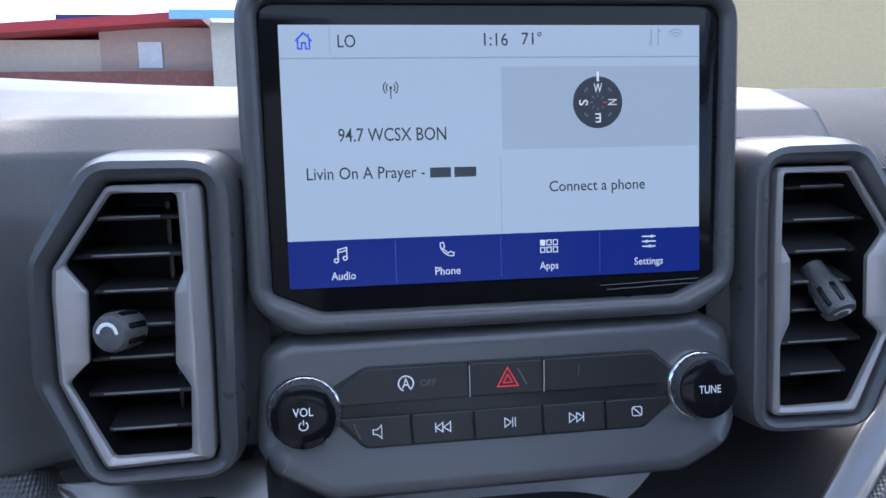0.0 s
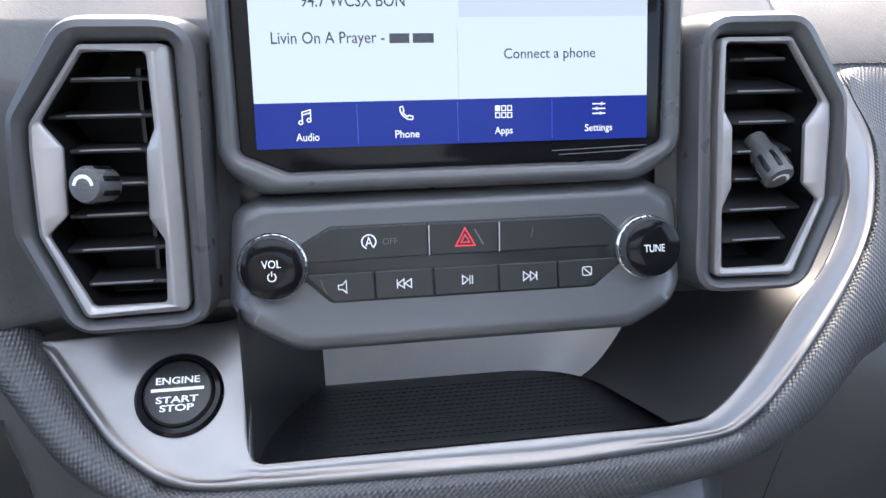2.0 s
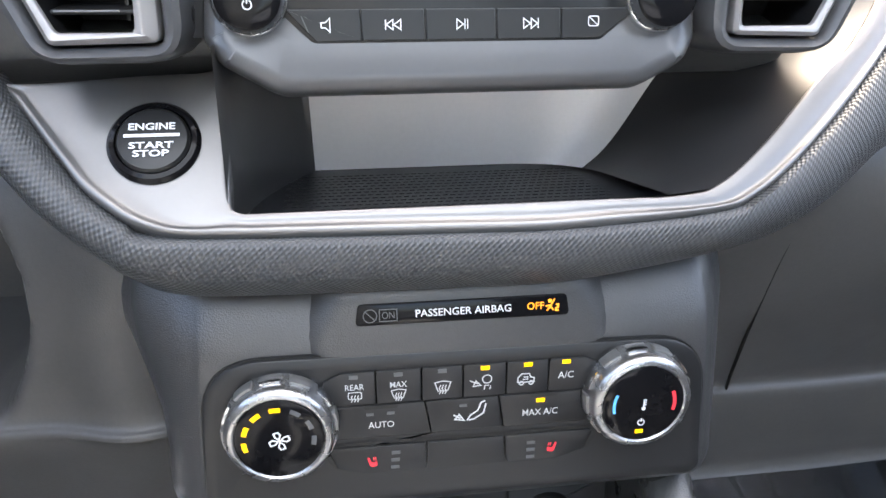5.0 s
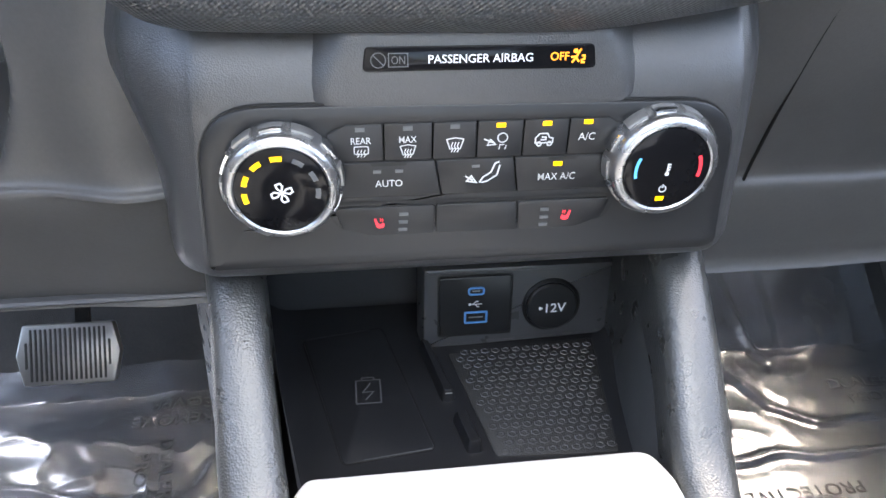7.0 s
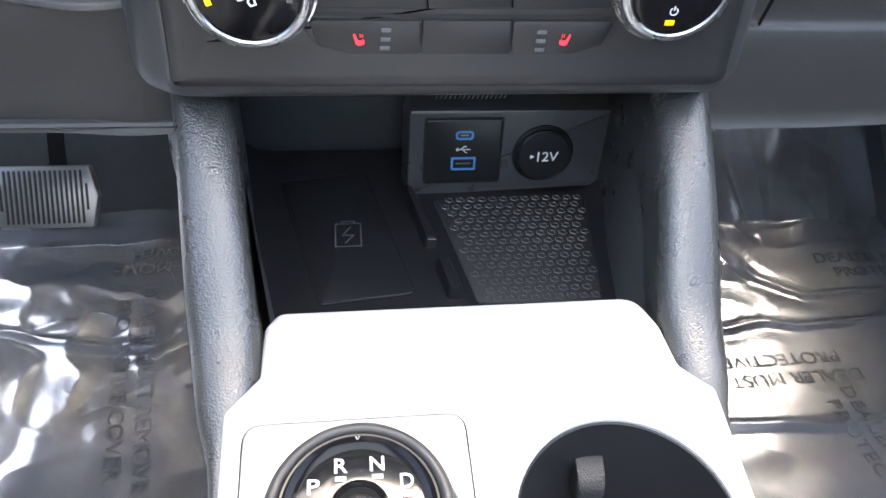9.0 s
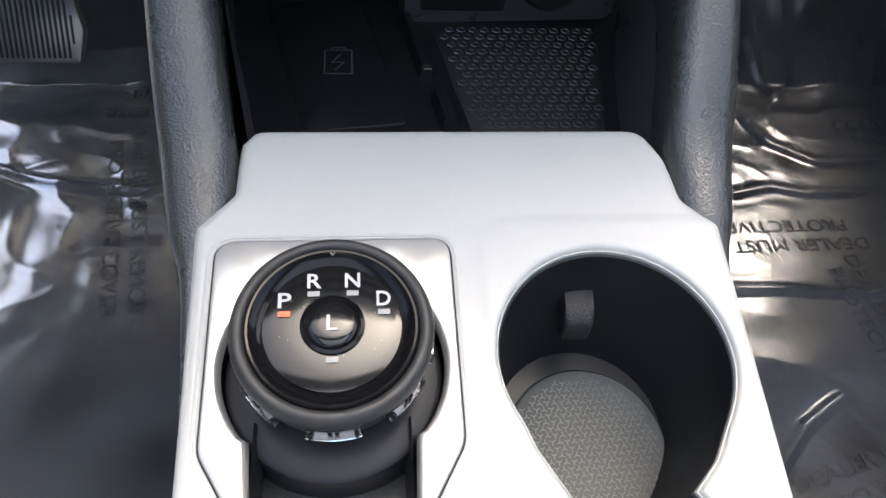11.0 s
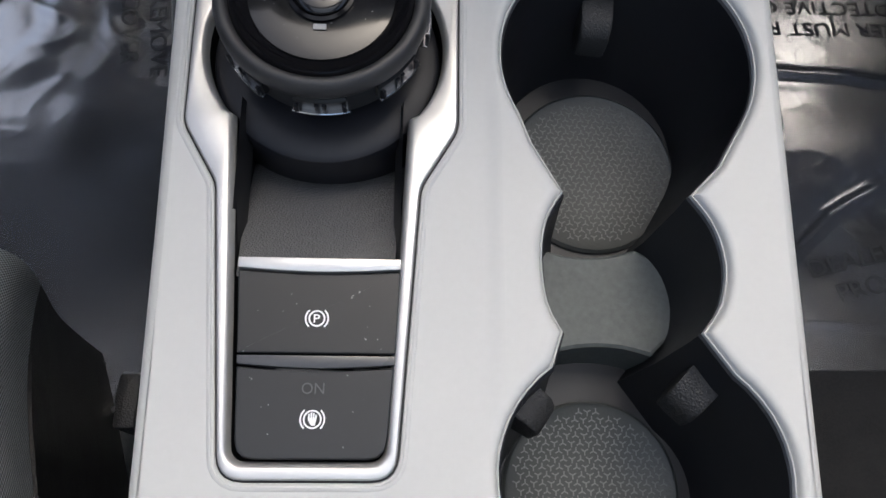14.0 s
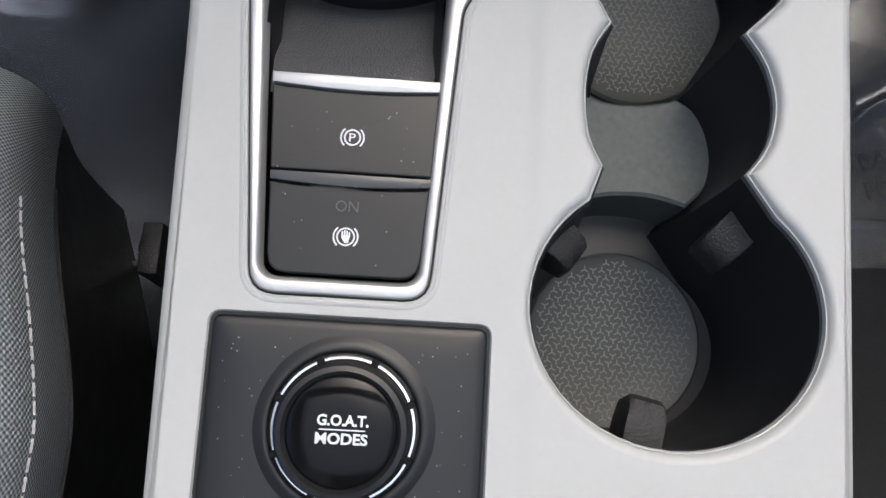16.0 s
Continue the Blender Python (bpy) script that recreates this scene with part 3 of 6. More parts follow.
def glove(s, t):
    x = 0.12 + 0.58 * s
    p = smooth_line([(0, 0.43, 0.72), (0, 0.378, 0.65), (0, 0.392, 0.575), (0, 0.428, 0.497), (0, 0.436, 0.475), (0, 0.432, 0.462), (0, 0.446, 0.40), (0, 0.455, 0.395), (0, 0.6, 0.48)], 40)[round(t * 40)]
    z0 = 0.629 + (0.38 * max(0, x - 0.13)) + 0.45 * max(0, x - 0.19) + 0.4 * max(0, x - 0.23)
    tuck = max(0, min(1, (p.z - z0) / 0.012)) * max(0, min(1, (0.285 - x) / 0.02))
    return Vector((x, p.y + tuck * max(0, 0.475 - p.y), p.z + 0.02 * max(0, s - 0.3)))


part("glove_box", sheet(glove, 40, 40), KNEE, dash, "black glove box front", angle=50)
seam = [(0.2200, 0.3760, 0.665), (0.2144, 0.3765, 0.644), (0.2078, 0.3815, 0.6135), (0.2048, 0.3925, 0.5774), (0.2066, 0.4105, 0.531), (0.2090, 0.4255, 0.4913), (0.2105, 0.432, 0.473)]
bm = bmesh.new()
bridge(bm, [[p + Vector((a, -0.001 + b, 0)) for a, b in ((-0.0007, 0), (0, -0.0008), (0.0007, 0), (0, 0.003))] for p in smooth_line(seam, 24)], True, True)
part("glove_box_seam", bm, LINE, dash, "dark shut line")

# silver band under the storage shelf
OUTER = [(-0.112, 0.3090, 0.6460), (-0.006, 0.308, 0.645), (0.047, 0.3078, 0.6445), (0.115, 0.310, 0.648), (0.1385, 0.3143, 0.654), (0.167, 0.3262, 0.671), (0.207, 0.3478, 0.702), (0.2335, 0.366, 0.728), (0.2485, 0.3816, 0.7502), (0.2595, 0.403, 0.781), (0.257, 0.424, 0.81)]
INNER = [(-0.112, 0.3158, 0.656), (-0.005, 0.3148, 0.6547), (0.05, 0.3148, 0.6548), (0.101, 0.315, 0.655), (0.121, 0.318, 0.659), (0.1466, 0.329, 0.6745), (0.181, 0.3475, 0.7015), (0.2026, 0.3581, 0.7164), (0.225, 0.375, 0.74), (0.237, 0.39, 0.765), (0.24, 0.42, 0.81)]
NORMAL = Vector((0, -0.75, 0.66))
PLATE = facing(-0.1290, 0.3368, 0.6808, 40)
EDGE_OUT = [(-0.0640, 0.0295), (-0.0545, 0.0165), (-0.0450, 0.0030), (-0.0365, -0.0090), (-0.0287, -0.0195), (-0.0200, -0.0277), (-0.0107, -0.0350), (-0.0030, -0.0388), (0.0050, -0.0415), (0.0150, -0.0429), (0.0240, -0.0435), (0.0310, -0.0438), (0.0380, -0.0440), (0.0440, -0.0442)]
EDGE_IN = [(-0.0620, 0.0305), (-0.0450, 0.0312), (-0.0250, 0.0325), (-0.0050, 0.0340), (0.0150, 0.0345), (0.0300, 0.0350), (0.0308, 0.0150), (0.0310, -0.0100), (0.0311, -0.0220), (0.0313, -0.0275), (0.0318, -0.0305), (0.0335, -0.0327), (0.0365, -0.0338), (0.0420, -0.0341)]
a = smooth_line([PLATE @ Vector((u, v, 0)) for u, v in EDGE_OUT] + [Vector(p) for p in OUTER[1:]], 230)
b = smooth_line([PLATE @ Vector((u, v, 0)) for u, v in EDGE_IN] + [Vector(p) for p in INNER[1:]], 230)
rows = []
for p, q in zip(a, b):
    w = max(1e-4, (q - p).length)
    row = [p - NORMAL * 0.012, p - NORMAL * 0.0006]
    for d, h in ((0.0005, 0.0006), (0.0013, 0.0014), (0.0024, 0.0017), (0.0035, 0.0013), (0.0048, 0.0005), (0.0062, 0.0001)):
        row.append(p.lerp(q, min(d, w * d / 0.011) / w) + NORMAL * h * min(1, w / 0.008))
    start = min(0.0062, w * 0.0062 / 0.011) / w
    for k in range(1, 9):
        f = start + (1 - start) * k / 9
        row.append(p.lerp(q, f) + NORMAL * 0.0005 * math.sin(math.pi * k / 9))
    row += [p.lerp(q, max(start, 1 - 0.0007 / w)), q - NORMAL * 0.0007, q - NORMAL * 0.012]
    rows.append(row)
bm = bmesh.new()
bridge(bm, rows, False, True, closed=False)
part("trim_band", bm, BANDSILVER, dash, "satin silver trim band and start button plate", angle=60)

# woven padded roll
TOPLINE = [(-0.222, 0.375, 0.745), (-0.205, 0.360, 0.722), (-0.189, 0.348, 0.701), (-0.1745, 0.3345, 0.6815), (-0.158, 0.3215, 0.6635), (-0.14, 0.3133, 0.6515), (-0.1245, 0.310, 0.6465), *[(x, y, z - 0.001) for x, y, z in OUTER[1:]], (0.270, 0.434, 0.822), (0.31, 0.437, 0.820), (0.40, 0.445, 0.81), (0.60, 0.47, 0.80)]
LOWLINE = [(-0.235, 0.372, 0.735), (-0.218, 0.352, 0.704), (-0.200, 0.340, 0.680), (-0.187, 0.334, 0.6625), (-0.1735, 0.331, 0.6475), (-0.1465, 0.329, 0.6245), (-0.1265, 0.328, 0.6142), (-0.09, 0.327, 0.6115), (-0.006, 0.326, 0.6105), (0.055, 0.326, 0.611), (0.131, 0.329, 0.6215), (0.160, 0.331, 0.6285), (0.189, 0.337, 0.642), (0.224, 0.352, 0.662), (0.245, 0.361, 0.668), (0.265, 0.371, 0.674), (0.285, 0.379, 0.678), (0.31, 0.389, 0.683), (0.37, 0.402, 0.69), (0.46, 0.416, 0.70), (0.62, 0.44, 0.70)]
a, b = stations(TOPLINE, (0, 10, 20), (170, 110)), stations(LOWLINE, (0, 10, 20), (170, 110))
rows = []
for p, q in zip(a, b):
    w = (q - p).length
    out = Vector((0, -1, -0.1)).normalized()
    rows.append([p + Vector((0, 0.012, 0)), *[p.lerp(q, k / 14) + out * 0.0115 * math.sin(math.pi * min(1, k / 14 * 0.92 + 0.08)) ** 0.75 for k in range(15)], q + Vector((0, 0.02, 0.004))])
bm = unroll(rows)
part("padded_roll", bm, ROLL, dash, "charcoal woven padded roll", angle=70)

# storage shelf
shelf = thing("storage_shelf", (0.0, 0.38, 0.64), "open black storage shelf with a grey back wall in the dashboard", "storage shelf")
bm = sheet(lambda s, t: Vector((-0.0990 + 0.033 * t ** 2.2 + (0.2240 - 0.022 * t - 0.033 * t ** 2.2) * s, 0.318 + 0.112 * t, 0.6535 - 0.0115 * math.sin(min(1, t * 4) * math.pi / 2) + 0.004 * max(0, s - 0.85) * 6)), 30, 20)
part("shelf_floor", bm, BLACKWALL, shelf, "black textured floor")
bm = bmesh.new()
for i in range(46):
    for j in range(13):
        x, y = -0.080 + 0.0040 * i + 0.002 * (j % 2), 0.350 + 0.0055 * j
        if x < 0.105 - 0.2 * (y - 0.35):
            box(x, x + 0.0026, y, y + 0.0014, 0.6418, 0.6424, 0, bm)
tagged(part("floor_pattern", bm, BINFLOOR, shelf, "raised dash pattern"), kind="stuff")
near = smooth_line([(x, y + 0.001, z - 0.002) for x, y, z in INNER[3:]], 30)
corner = smooth_line([(0.086, 0.4300, 0.6425), (0.098, 0.4275, 0.660), (0.112, 0.4240, 0.69), (0.124, 0.4200, 0.715), (0.132, 0.4170, 0.74)], 30)


def shelf_wall(s, t):
    k = round(t * 30)
    n, c = near[k], corner[k]
    left = Vector((-0.066 - 0.002 * t, 0.430 - 0.012 * t, 0.6425 + 0.0975 * t))
    p, q = c.lerp(n, 0.42), c.lerp(left, 0.30)
    if s < 0.3:
        return n.lerp(p, s / 0.3)
    if s > 0.7:
        return q.lerp(left, (s - 0.7) / 0.3)
    f = (s - 0.3) / 0.4
    return p * (1 - f) ** 2 + c * 2 * f * (1 - f) + q * f * f


# one curved wall in two tones, its bright and dark reflections painted in
part("back_wall", sheet(lambda s, t: shelf_wall(0.42 + 0.58 * s, t), 30, 30), BACKWALL, shelf, "satin back wall, bright reflection put into its colour", 80)
part("side_wall", sheet(lambda s, t: shelf_wall(0.42 * s, t), 30, 30), SLOPEWALL, shelf, "side wall curving into the back, dark reflection in its colour", 80)
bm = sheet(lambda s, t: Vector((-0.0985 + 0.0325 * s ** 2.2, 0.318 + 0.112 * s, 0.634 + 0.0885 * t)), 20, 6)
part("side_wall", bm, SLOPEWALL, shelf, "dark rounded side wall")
# unseen black sheet added to keep light from above out of the shelf
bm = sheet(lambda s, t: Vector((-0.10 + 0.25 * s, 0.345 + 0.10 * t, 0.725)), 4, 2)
part("light_block", bm, DARK, shelf)

# ---- air vents ----
OUT = [(-0.1165, 0.8345), (-0.152, 0.8345), (-0.1740, 0.8035), (-0.1750, 0.7940), (-0.1755, 0.7670), (-0.1755, 0.7585), (-0.1610, 0.7215), (-0.1178, 0.7220), (-0.1172, 0.7540), (-0.1170, 0.7635), (-0.1168, 0.7922), (-0.1167, 0.8000)]
INN = [(-0.1262, 0.8305), (-0.1505, 0.8305), (-0.1690, 0.8040), (-0.1615, 0.7935), (-0.1628, 0.7665), (-0.1712, 0.7585), (-0.1570, 0.7272), (-0.1275, 0.7272), (-0.1260, 0.7545), (-0.1312, 0.7640), (-0.1296, 0.7920), (-0.1258, 0.8000)]
# the passenger side frame is slimmer towards the screen
OUT_SLIM = [(-0.1160, 0.8345), *OUT[1:7], (-0.1190, 0.7225), (-0.1183, 0.7540), (-0.1180, 0.7635), (-0.1168, 0.7922), (-0.1165, 0.8000)]
INN_SLIM = [(-0.1195, 0.8310), *INN[1:7], (-0.1235, 0.7272), (-0.1215, 0.7560), (-0.1262, 0.7660), (-0.1252, 0.7935), (-0.1205, 0.8010)]
HOUSE = [(-0.1030, 0.8455), (-0.1600, 0.8462), (-0.1832, 0.8080), (-0.1842, 0.7950), (-0.1858, 0.7700), (-0.1862, 0.7600), (-0.1680, 0.7140), (-0.1060, 0.7145), (-0.1055, 0.7540), (-0.1050, 0.7640), (-0.1040, 0.7920), (-0.1037, 0.8000)]


def air_vent(side, dx, tilt):
    """side: 1 as drawn, -1 mirrored."""
    def put(pts):
        q = [(side * x + dx, z) for x, z in pts]
        return q if side > 0 else q[::-1]
    m = facing(0, 0.324, 0)
    v = thing("air_vent", (side * -0.148 + dx, 0.34, 0.71), "tall six-sided air vent with satin silver frame and black slats", "air vent", "dashboard air vents")
    o, i, h = (rounded(put(p), r, 6) for p, r in ((OUT if side > 0 else OUT_SLIM, 0.005), (INN if side > 0 else INN_SLIM, 0.003), (HOUSE, 0.020)))
    bm = frame_between(h, o, [(-0.06, -0.045), (-0.04, -0.03), (0, -0.018), (0.1, -0.006), (0.3, 0.001), (0.55, 0.002), (0.8, 0.0), (0.94, -0.003), (1.0, -0.008), (1.0, -0.017)], m)
    part("housing", bm, SURROUND, v, "dark grey moulded housing", 50)
    bm, rings = bmesh.new(), [[] for _ in range(8)]
    edge, thin, broad = shifted(o, -0.0011), shifted(o, -0.0030), shifted(o, -0.0068)
    for p, q, n, w in zip(edge, i, thin, broad):
        f = min(1.0, max(0.0, (p[0] + 0.132) / 0.010)) if side > 0 else 0.0
        c = (n[0] + (w[0] - n[0]) * f, n[1] + (w[1] - n[1]) * f * (0.3 + 0.7 * (0.735 < p[1] < 0.825)))
        for ring_of, (a, b, t, hh) in zip(rings, ((p, p, 0, -0.016), (p, p, 0, -0.0012 - 0.0012 * f), (p, c, 0.10, -0.0004 - 0.0012 * f), (p, c, 0.88, 0.0004), (c, c, 0, 0.0008), (c, q, 0.15, 0.0007), (c, q, 0.9, -0.0001), (q, q, 0, -0.0008))):
            ring_of.append(m @ Vector((a[0] + (b[0] - a[0]) * t, a[1] + (b[1] - a[1]) * t, hh)))
    rings.append([m @ Vector((u, w, -0.0030)) for u, w in i])
    bridge(bm, rings)
    part("frame", bm, VENTSILVER, v, "satin silver frame", 50)
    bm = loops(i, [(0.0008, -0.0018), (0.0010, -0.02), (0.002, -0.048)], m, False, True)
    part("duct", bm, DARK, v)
    first = None
    for z in (0.8210, 0.8062, 0.7920, 0.7780, 0.7650, 0.7502, 0.7352):
        rise = 0.0062 if side < 0 else 0.0
        wide = (0.0150 if z > 0.815 else 0.0182 if z > 0.80 or 0.745 < z < 0.755 else 0.0155 if z < 0.745 else 0.0150)
        cx = side * (-0.1475 if z > 0.80 or z < 0.76 else -0.1465) + dx
        if first is None:
            bm = bmesh.new()
            bridge(bm, [[(x, y, zz) for y, zz in ((-0.011, -0.0004 - 0.004 * tilt), (-0.0110, 0.0001 - 0.004 * tilt), (-0.0104, 0.0008 - 0.004 * tilt), (0.011, 0.0008 + 0.004 * tilt), (0.011, -0.0006 + 0.004 * tilt), (-0.0105, -0.0010 - 0.004 * tilt))] for x in (-1, 1)], True, True)
            ob = new("slat", mesh_of("slat", bm, SLAT))
            first = ob
        else:
            ob = new("slat", first.data)
        ob.parent = v
        ob.location = Vector((cx, 0.347, z + rise)) - origin(v)
        ob.scale = (wide + 0.004, 1, 1)
        # rounded front lip in a pale colour that paints the edge highlight
        tube = [[(cx + side_x * wide * 0.80, 0.3356 + 0.0005 * math.cos(a), z + rise + 0.0004 - 0.004 * tilt + 0.0005 * math.sin(a)) for a in (0.5, 1.5, 2.5, 3.5, 4.5, 5.5)] for side_x in (-1, 1)]
        bm = bmesh.new()
        bridge(bm, tube, True, True)
        part("slat_highlight", bm, EDGELIGHT, v, "thin front lip, edge highlight put into its colour")
    bm = box(side * -0.136 + dx - 0.0008, side * -0.136 + dx + 0.0008, 0.352, 0.362, 0.73, 0.825)
    part("vane", bm, BUTTON, v)
    k = facing(side * -0.1500 + dx, 0.3235, 0.7785 if side > 0 else 0.772, 0) @ pose(0, 0, 0, -6 if side > 0 else 24, -20 if side > 0 else -6, 0)
    if side < 0:
        k = facing(0.1490, 0.3285, 0.7745, 0) @ pose(0, 0, 0, 44, 10, 0)
    k = k @ Matrix.Scale(1.12, 4)
    knob = part("knob", lathe([(0.0046, -0.016 if side < 0 else -0.007), (0.0050, -0.009 if side < 0 else -0.0065), (0.0062, -0.006), (0.0068, -0.001), (0.0068, 0.0045), (0.0060, 0.0066), (0.0045, 0.007)], k, 28), RAMP, v, "black ribbed thumb knob")
    for j in range(8):
        q = k @ pose(0, 0, 0, 0, 0, 45 * j + 20)
        bm = loops(rounded([(0.0062, -0.0012), (0.0073, -0.0008), (0.0073, 0.0008), (0.0062, 0.0012)], 0.0004, 3), [(0, -0.004), (0, 0.0040), (-0.0003, 0.0046)], q, True, True)
        part("grip", bm, GLOSS, knob)
    part("mark", ribbon([arc(0, -0.0005, 0.0036, 5, 175, 12)], 0.0013, k, 0.0073), WHITE, knob, "white arc")
    return v


air_vent(1, 0.0, 0.2)
air_vent(-1, 0.0005, 0.8)
for s in (-1, 1):
    bm = sheet(lambda u, w: Vector((s * (0.0965 + 0.015 * u), 0.341 - 0.006 * u, 0.724 + 0.110 * w)), 8, 12)
    part("infill", bm, BUTTON, dash, "dark vertical infill")

# added plate, stops windscreen light leaking through the hollow dash
part("infill", box(0.172, 0.228, 0.400, 0.405, 0.705, 0.770), SLOPEWALL, dash, "added dark plate that stops stray light behind the vent")

# ---- touchscreen ----
SCREEN = facing(0, 0.33, 0.79, 3.4)
tft = thing("touchscreen", (0, 0.37, 0.765), "upright lit touchscreen with black glass border in a grey housing", "touchscreen")
house = rounded([(0.104, 0.120, 0.016), (-0.104, 0.120, 0.016), (-0.1035, -0.006, 0.02), (-0.088, -0.0195, 0.02), (0.085, -0.0195, 0.02), (0.1035, -0.006, 0.02)], 0.015, 8)
glass = rounded([(0.0962, 0.112, 0.007), (-0.0945, 0.112, 0.007), (-0.0935, -0.0015, 0.004), (-0.074, -0.0098, 0.012), (0.0745, -0.0098, 0.012), (0.0935, -0.0015, 0.004)], 0.006, 8)
bm = frame_between(house, glass, [(-0.1, -0.04), (-0.05, -0.022), (0.0, -0.006), (0.12, 0.0015), (0.4, 0.0045), (0.7, 0.004), (0.95, 0.001), (1.0, -0.002)], SCREEN)
part("housing", bm, SURROUND, tft, "dark grey rounded housing", 60)
part("back_cover", loops(house, [(0.004, -0.05), (0.0, -0.022)], SCREEN, True, False), SURROUND, tft)
part("glass", slab(glass, 0.004, 0.0006, SCREEN, -0.0006), GLOSS, tft, "gloss black glass border")
# glints on the lower glass edge, painted as two thin grey lines
bm = ribbon([[(0.042, -0.0045), (0.0865, -0.0033)], [(0.045, -0.0064), (0.09, -0.0051)]], 0.0004, SCREEN, 0.0001)
part("glint_line", bm, DIM, tft)
display = part("display", fills([rect(0, 0.0517, 0.1732, 0.1034)], SCREEN, 0.0), LIGHTSCREEN, tft, "lit pale blue display")
part("card", fills([[(0.0012, 0.0535), (0.0862, 0.0535), (0.0862, 0.0868), (0.0012, 0.0868)]], SCREEN, 0.0003), CARDSCREEN, display)
part("menu_bar", fills([rect(0, 0.0095, 0.1732, 0.0190)], SCREEN, 0.0003), BLUESCREEN, display, "deep blue menu bar")
part("divider", ribbon([[(-0.0866, 0.0905), (0.0866, 0.0905)]], 0.0005, SCREEN, 0.0003), INKPALE, display)
for line in ([(-0.067, 0.0915), (-0.067, 0.103)], [(0.0003, 0.019), (0.0003, 0.05)]):
    part("divider", ribbon([line], 0.0002, SCREEN, 0.0003), INKPALE, display)
BARLINE = mat("blue bar line", (0.02, 0.03, 0.2), 0.3, emit=(0.03, 0.06, 0.32), power=1.0)
for x in (-0.044, -0.0005, 0.042):
    part("divider", ribbon([[(x, 0.001), (x, 0.018)]], 0.00025, SCREEN, 0.0006), BARLINE, display)
for words, x, v, w, h, ink in (("LO", -0.0604, 0.0970, 0.0070, 0.0050, INK), ("1:16", -0.0006, 0.0976, 0.0099, 0.0051, INK), ("71\u00b0", 0.0142, 0.0980, 0.0083, 0.0051, INK),
                               ("94.7 WCSX BON", -0.0435, 0.0605, 0.0432, 0.0053, INK), ("Livin On A Prayer -", -0.0545, 0.0447, 0.0470, 0.0064, INK),
                               ("Connect a phone", 0.0413, 0.0373, 0.0415, 0.0058, INK),
                               ("Audio", -0.0652, 0.0046, 0.0097, 0.0033, LIT), ("Phone", -0.0228, 0.0048, 0.0104, 0.0033, LIT), ("Apps", 0.0199, 0.0046, 0.0080, 0.0041, LIT), ("Settings", 0.0636, 0.0047, 0.0128, 0.0040, LIT)):
    lettering(words, x, v, w, h, SCREEN, ink, display, 0.0007, bold=0.005)
part("text_bar", fills([rect(-0.0247, 0.0449, 0.0085, 0.0040), rect(-0.0145, 0.0449, 0.0090, 0.0040)], SCREEN, 0.0007), INK, display)


def icon(name, lines, width, x, y, s, m, material, parent, h=0.0007, solids=()):
    """Strokes and solid shapes drawn in a unit square, placed at (x, y) with a size s."""
    q = lambda pts: [(x + u * s, y + v * s) for u, v in pts]
    bm = ribbon([q(l) for l in lines], width * s, m, h)
    fills([q(p) for p in solids], m, h, bm)
    return part(name, bm, material, parent)


icon("home_icon", [[(-0.5, 0.0), (0, 0.5), (0.5, 0.0)], [(-0.35, 0.1), (-0.35, -0.45), (-0.12, -0.45), (-0.12, -0.1), (0.12, -0.1), (0.12, -0.45), (0.35, -0.45), (0.35, 0.1)], [(0.3, 0.25), (0.3, 0.45)]], 0.1, -0.0770, 0.0970, 0.0064, SCREEN, INKBLUE, display)
icon("antenna_icon", [[(0, -0.6), (0, 0.1)], arc(0, 0.15, 0.3, -50, 50), arc(0, 0.15, 0.3, 130, 230), arc(0, 0.15, 0.5, -50, 50), arc(0, 0.15, 0.5, 130, 230)], 0.08, -0.0437, 0.0780, 0.0058, SCREEN, INK, display, solids=[circle(0, 0.15, 0.1, 12)])
icon("signal_icon", [[(-0.25, 0.5), (-0.25, -0.5), (-0.42, -0.3)], [(0.2, -0.5), (0.2, 0.5), (0.37, 0.3)]], 0.07, 0.0668, 0.0985, 0.0066, SCREEN, INKPALE, display)
icon("wireless_icon", [arc(0, -0.3, 0.3, 40, 140), arc(0, -0.3, 0.55, 40, 140), arc(0, -0.3, 0.8, 40, 140)], 0.08, 0.0760, 0.0990, 0.0050, SCREEN, INKPALE, display)
icon("music_icon", [[(-0.28, -0.35), (-0.28, 0.35), (0.3, 0.5), (0.3, -0.2)], [(-0.28, 0.15), (0.3, 0.3)], ring(circle(-0.4, -0.37, 0.13, 14)), ring(circle(0.18, -0.22, 0.13, 14))], 0.08, -0.0654, 0.0130, 0.0060, SCREEN, LIT, display)
icon("phone_icon", [[(-0.45, 0.45), (-0.42, 0.1), (-0.2, -0.2), (0.1, -0.42), (0.45, -0.45)], [(-0.45, 0.45), (-0.25, 0.5), (-0.15, 0.2), (-0.27, 0.08), (0.08, -0.25), (0.2, -0.14), (0.48, -0.22), (0.45, -0.45)]], 0.08, -0.0230, 0.0135, 0.0060, SCREEN, LIT, display)
icon("apps_icon", [ring(rect(0.45 * i - 0.45, 0.5 * j - 0.25, 0.3, 0.34)) for i in range(3) for j in range(2) if (i, j) != (0, 1)], 0.07, 0.0200, 0.0132, 0.0060, SCREEN, LIT, display, solids=[rect(-0.45, 0.25, 0.36, 0.4)])
icon("sliders_icon", [[(-0.5, k), (0.5, k)] for k in (-0.35, 0, 0.35)] + [[(u, k - 0.12), (u, k + 0.12)] for u, k in ((0.22, 0.35), (-0.15, 0), (0.1, -0.35))], 0.09, 0.0637, 0.0135, 0.0060, SCREEN, LIT, display)
comp = part("compass", fills([circle(0.0418, 0.0720, 0.0106, 40)], SCREEN, 0.0006), INK, display, "black compass dial")
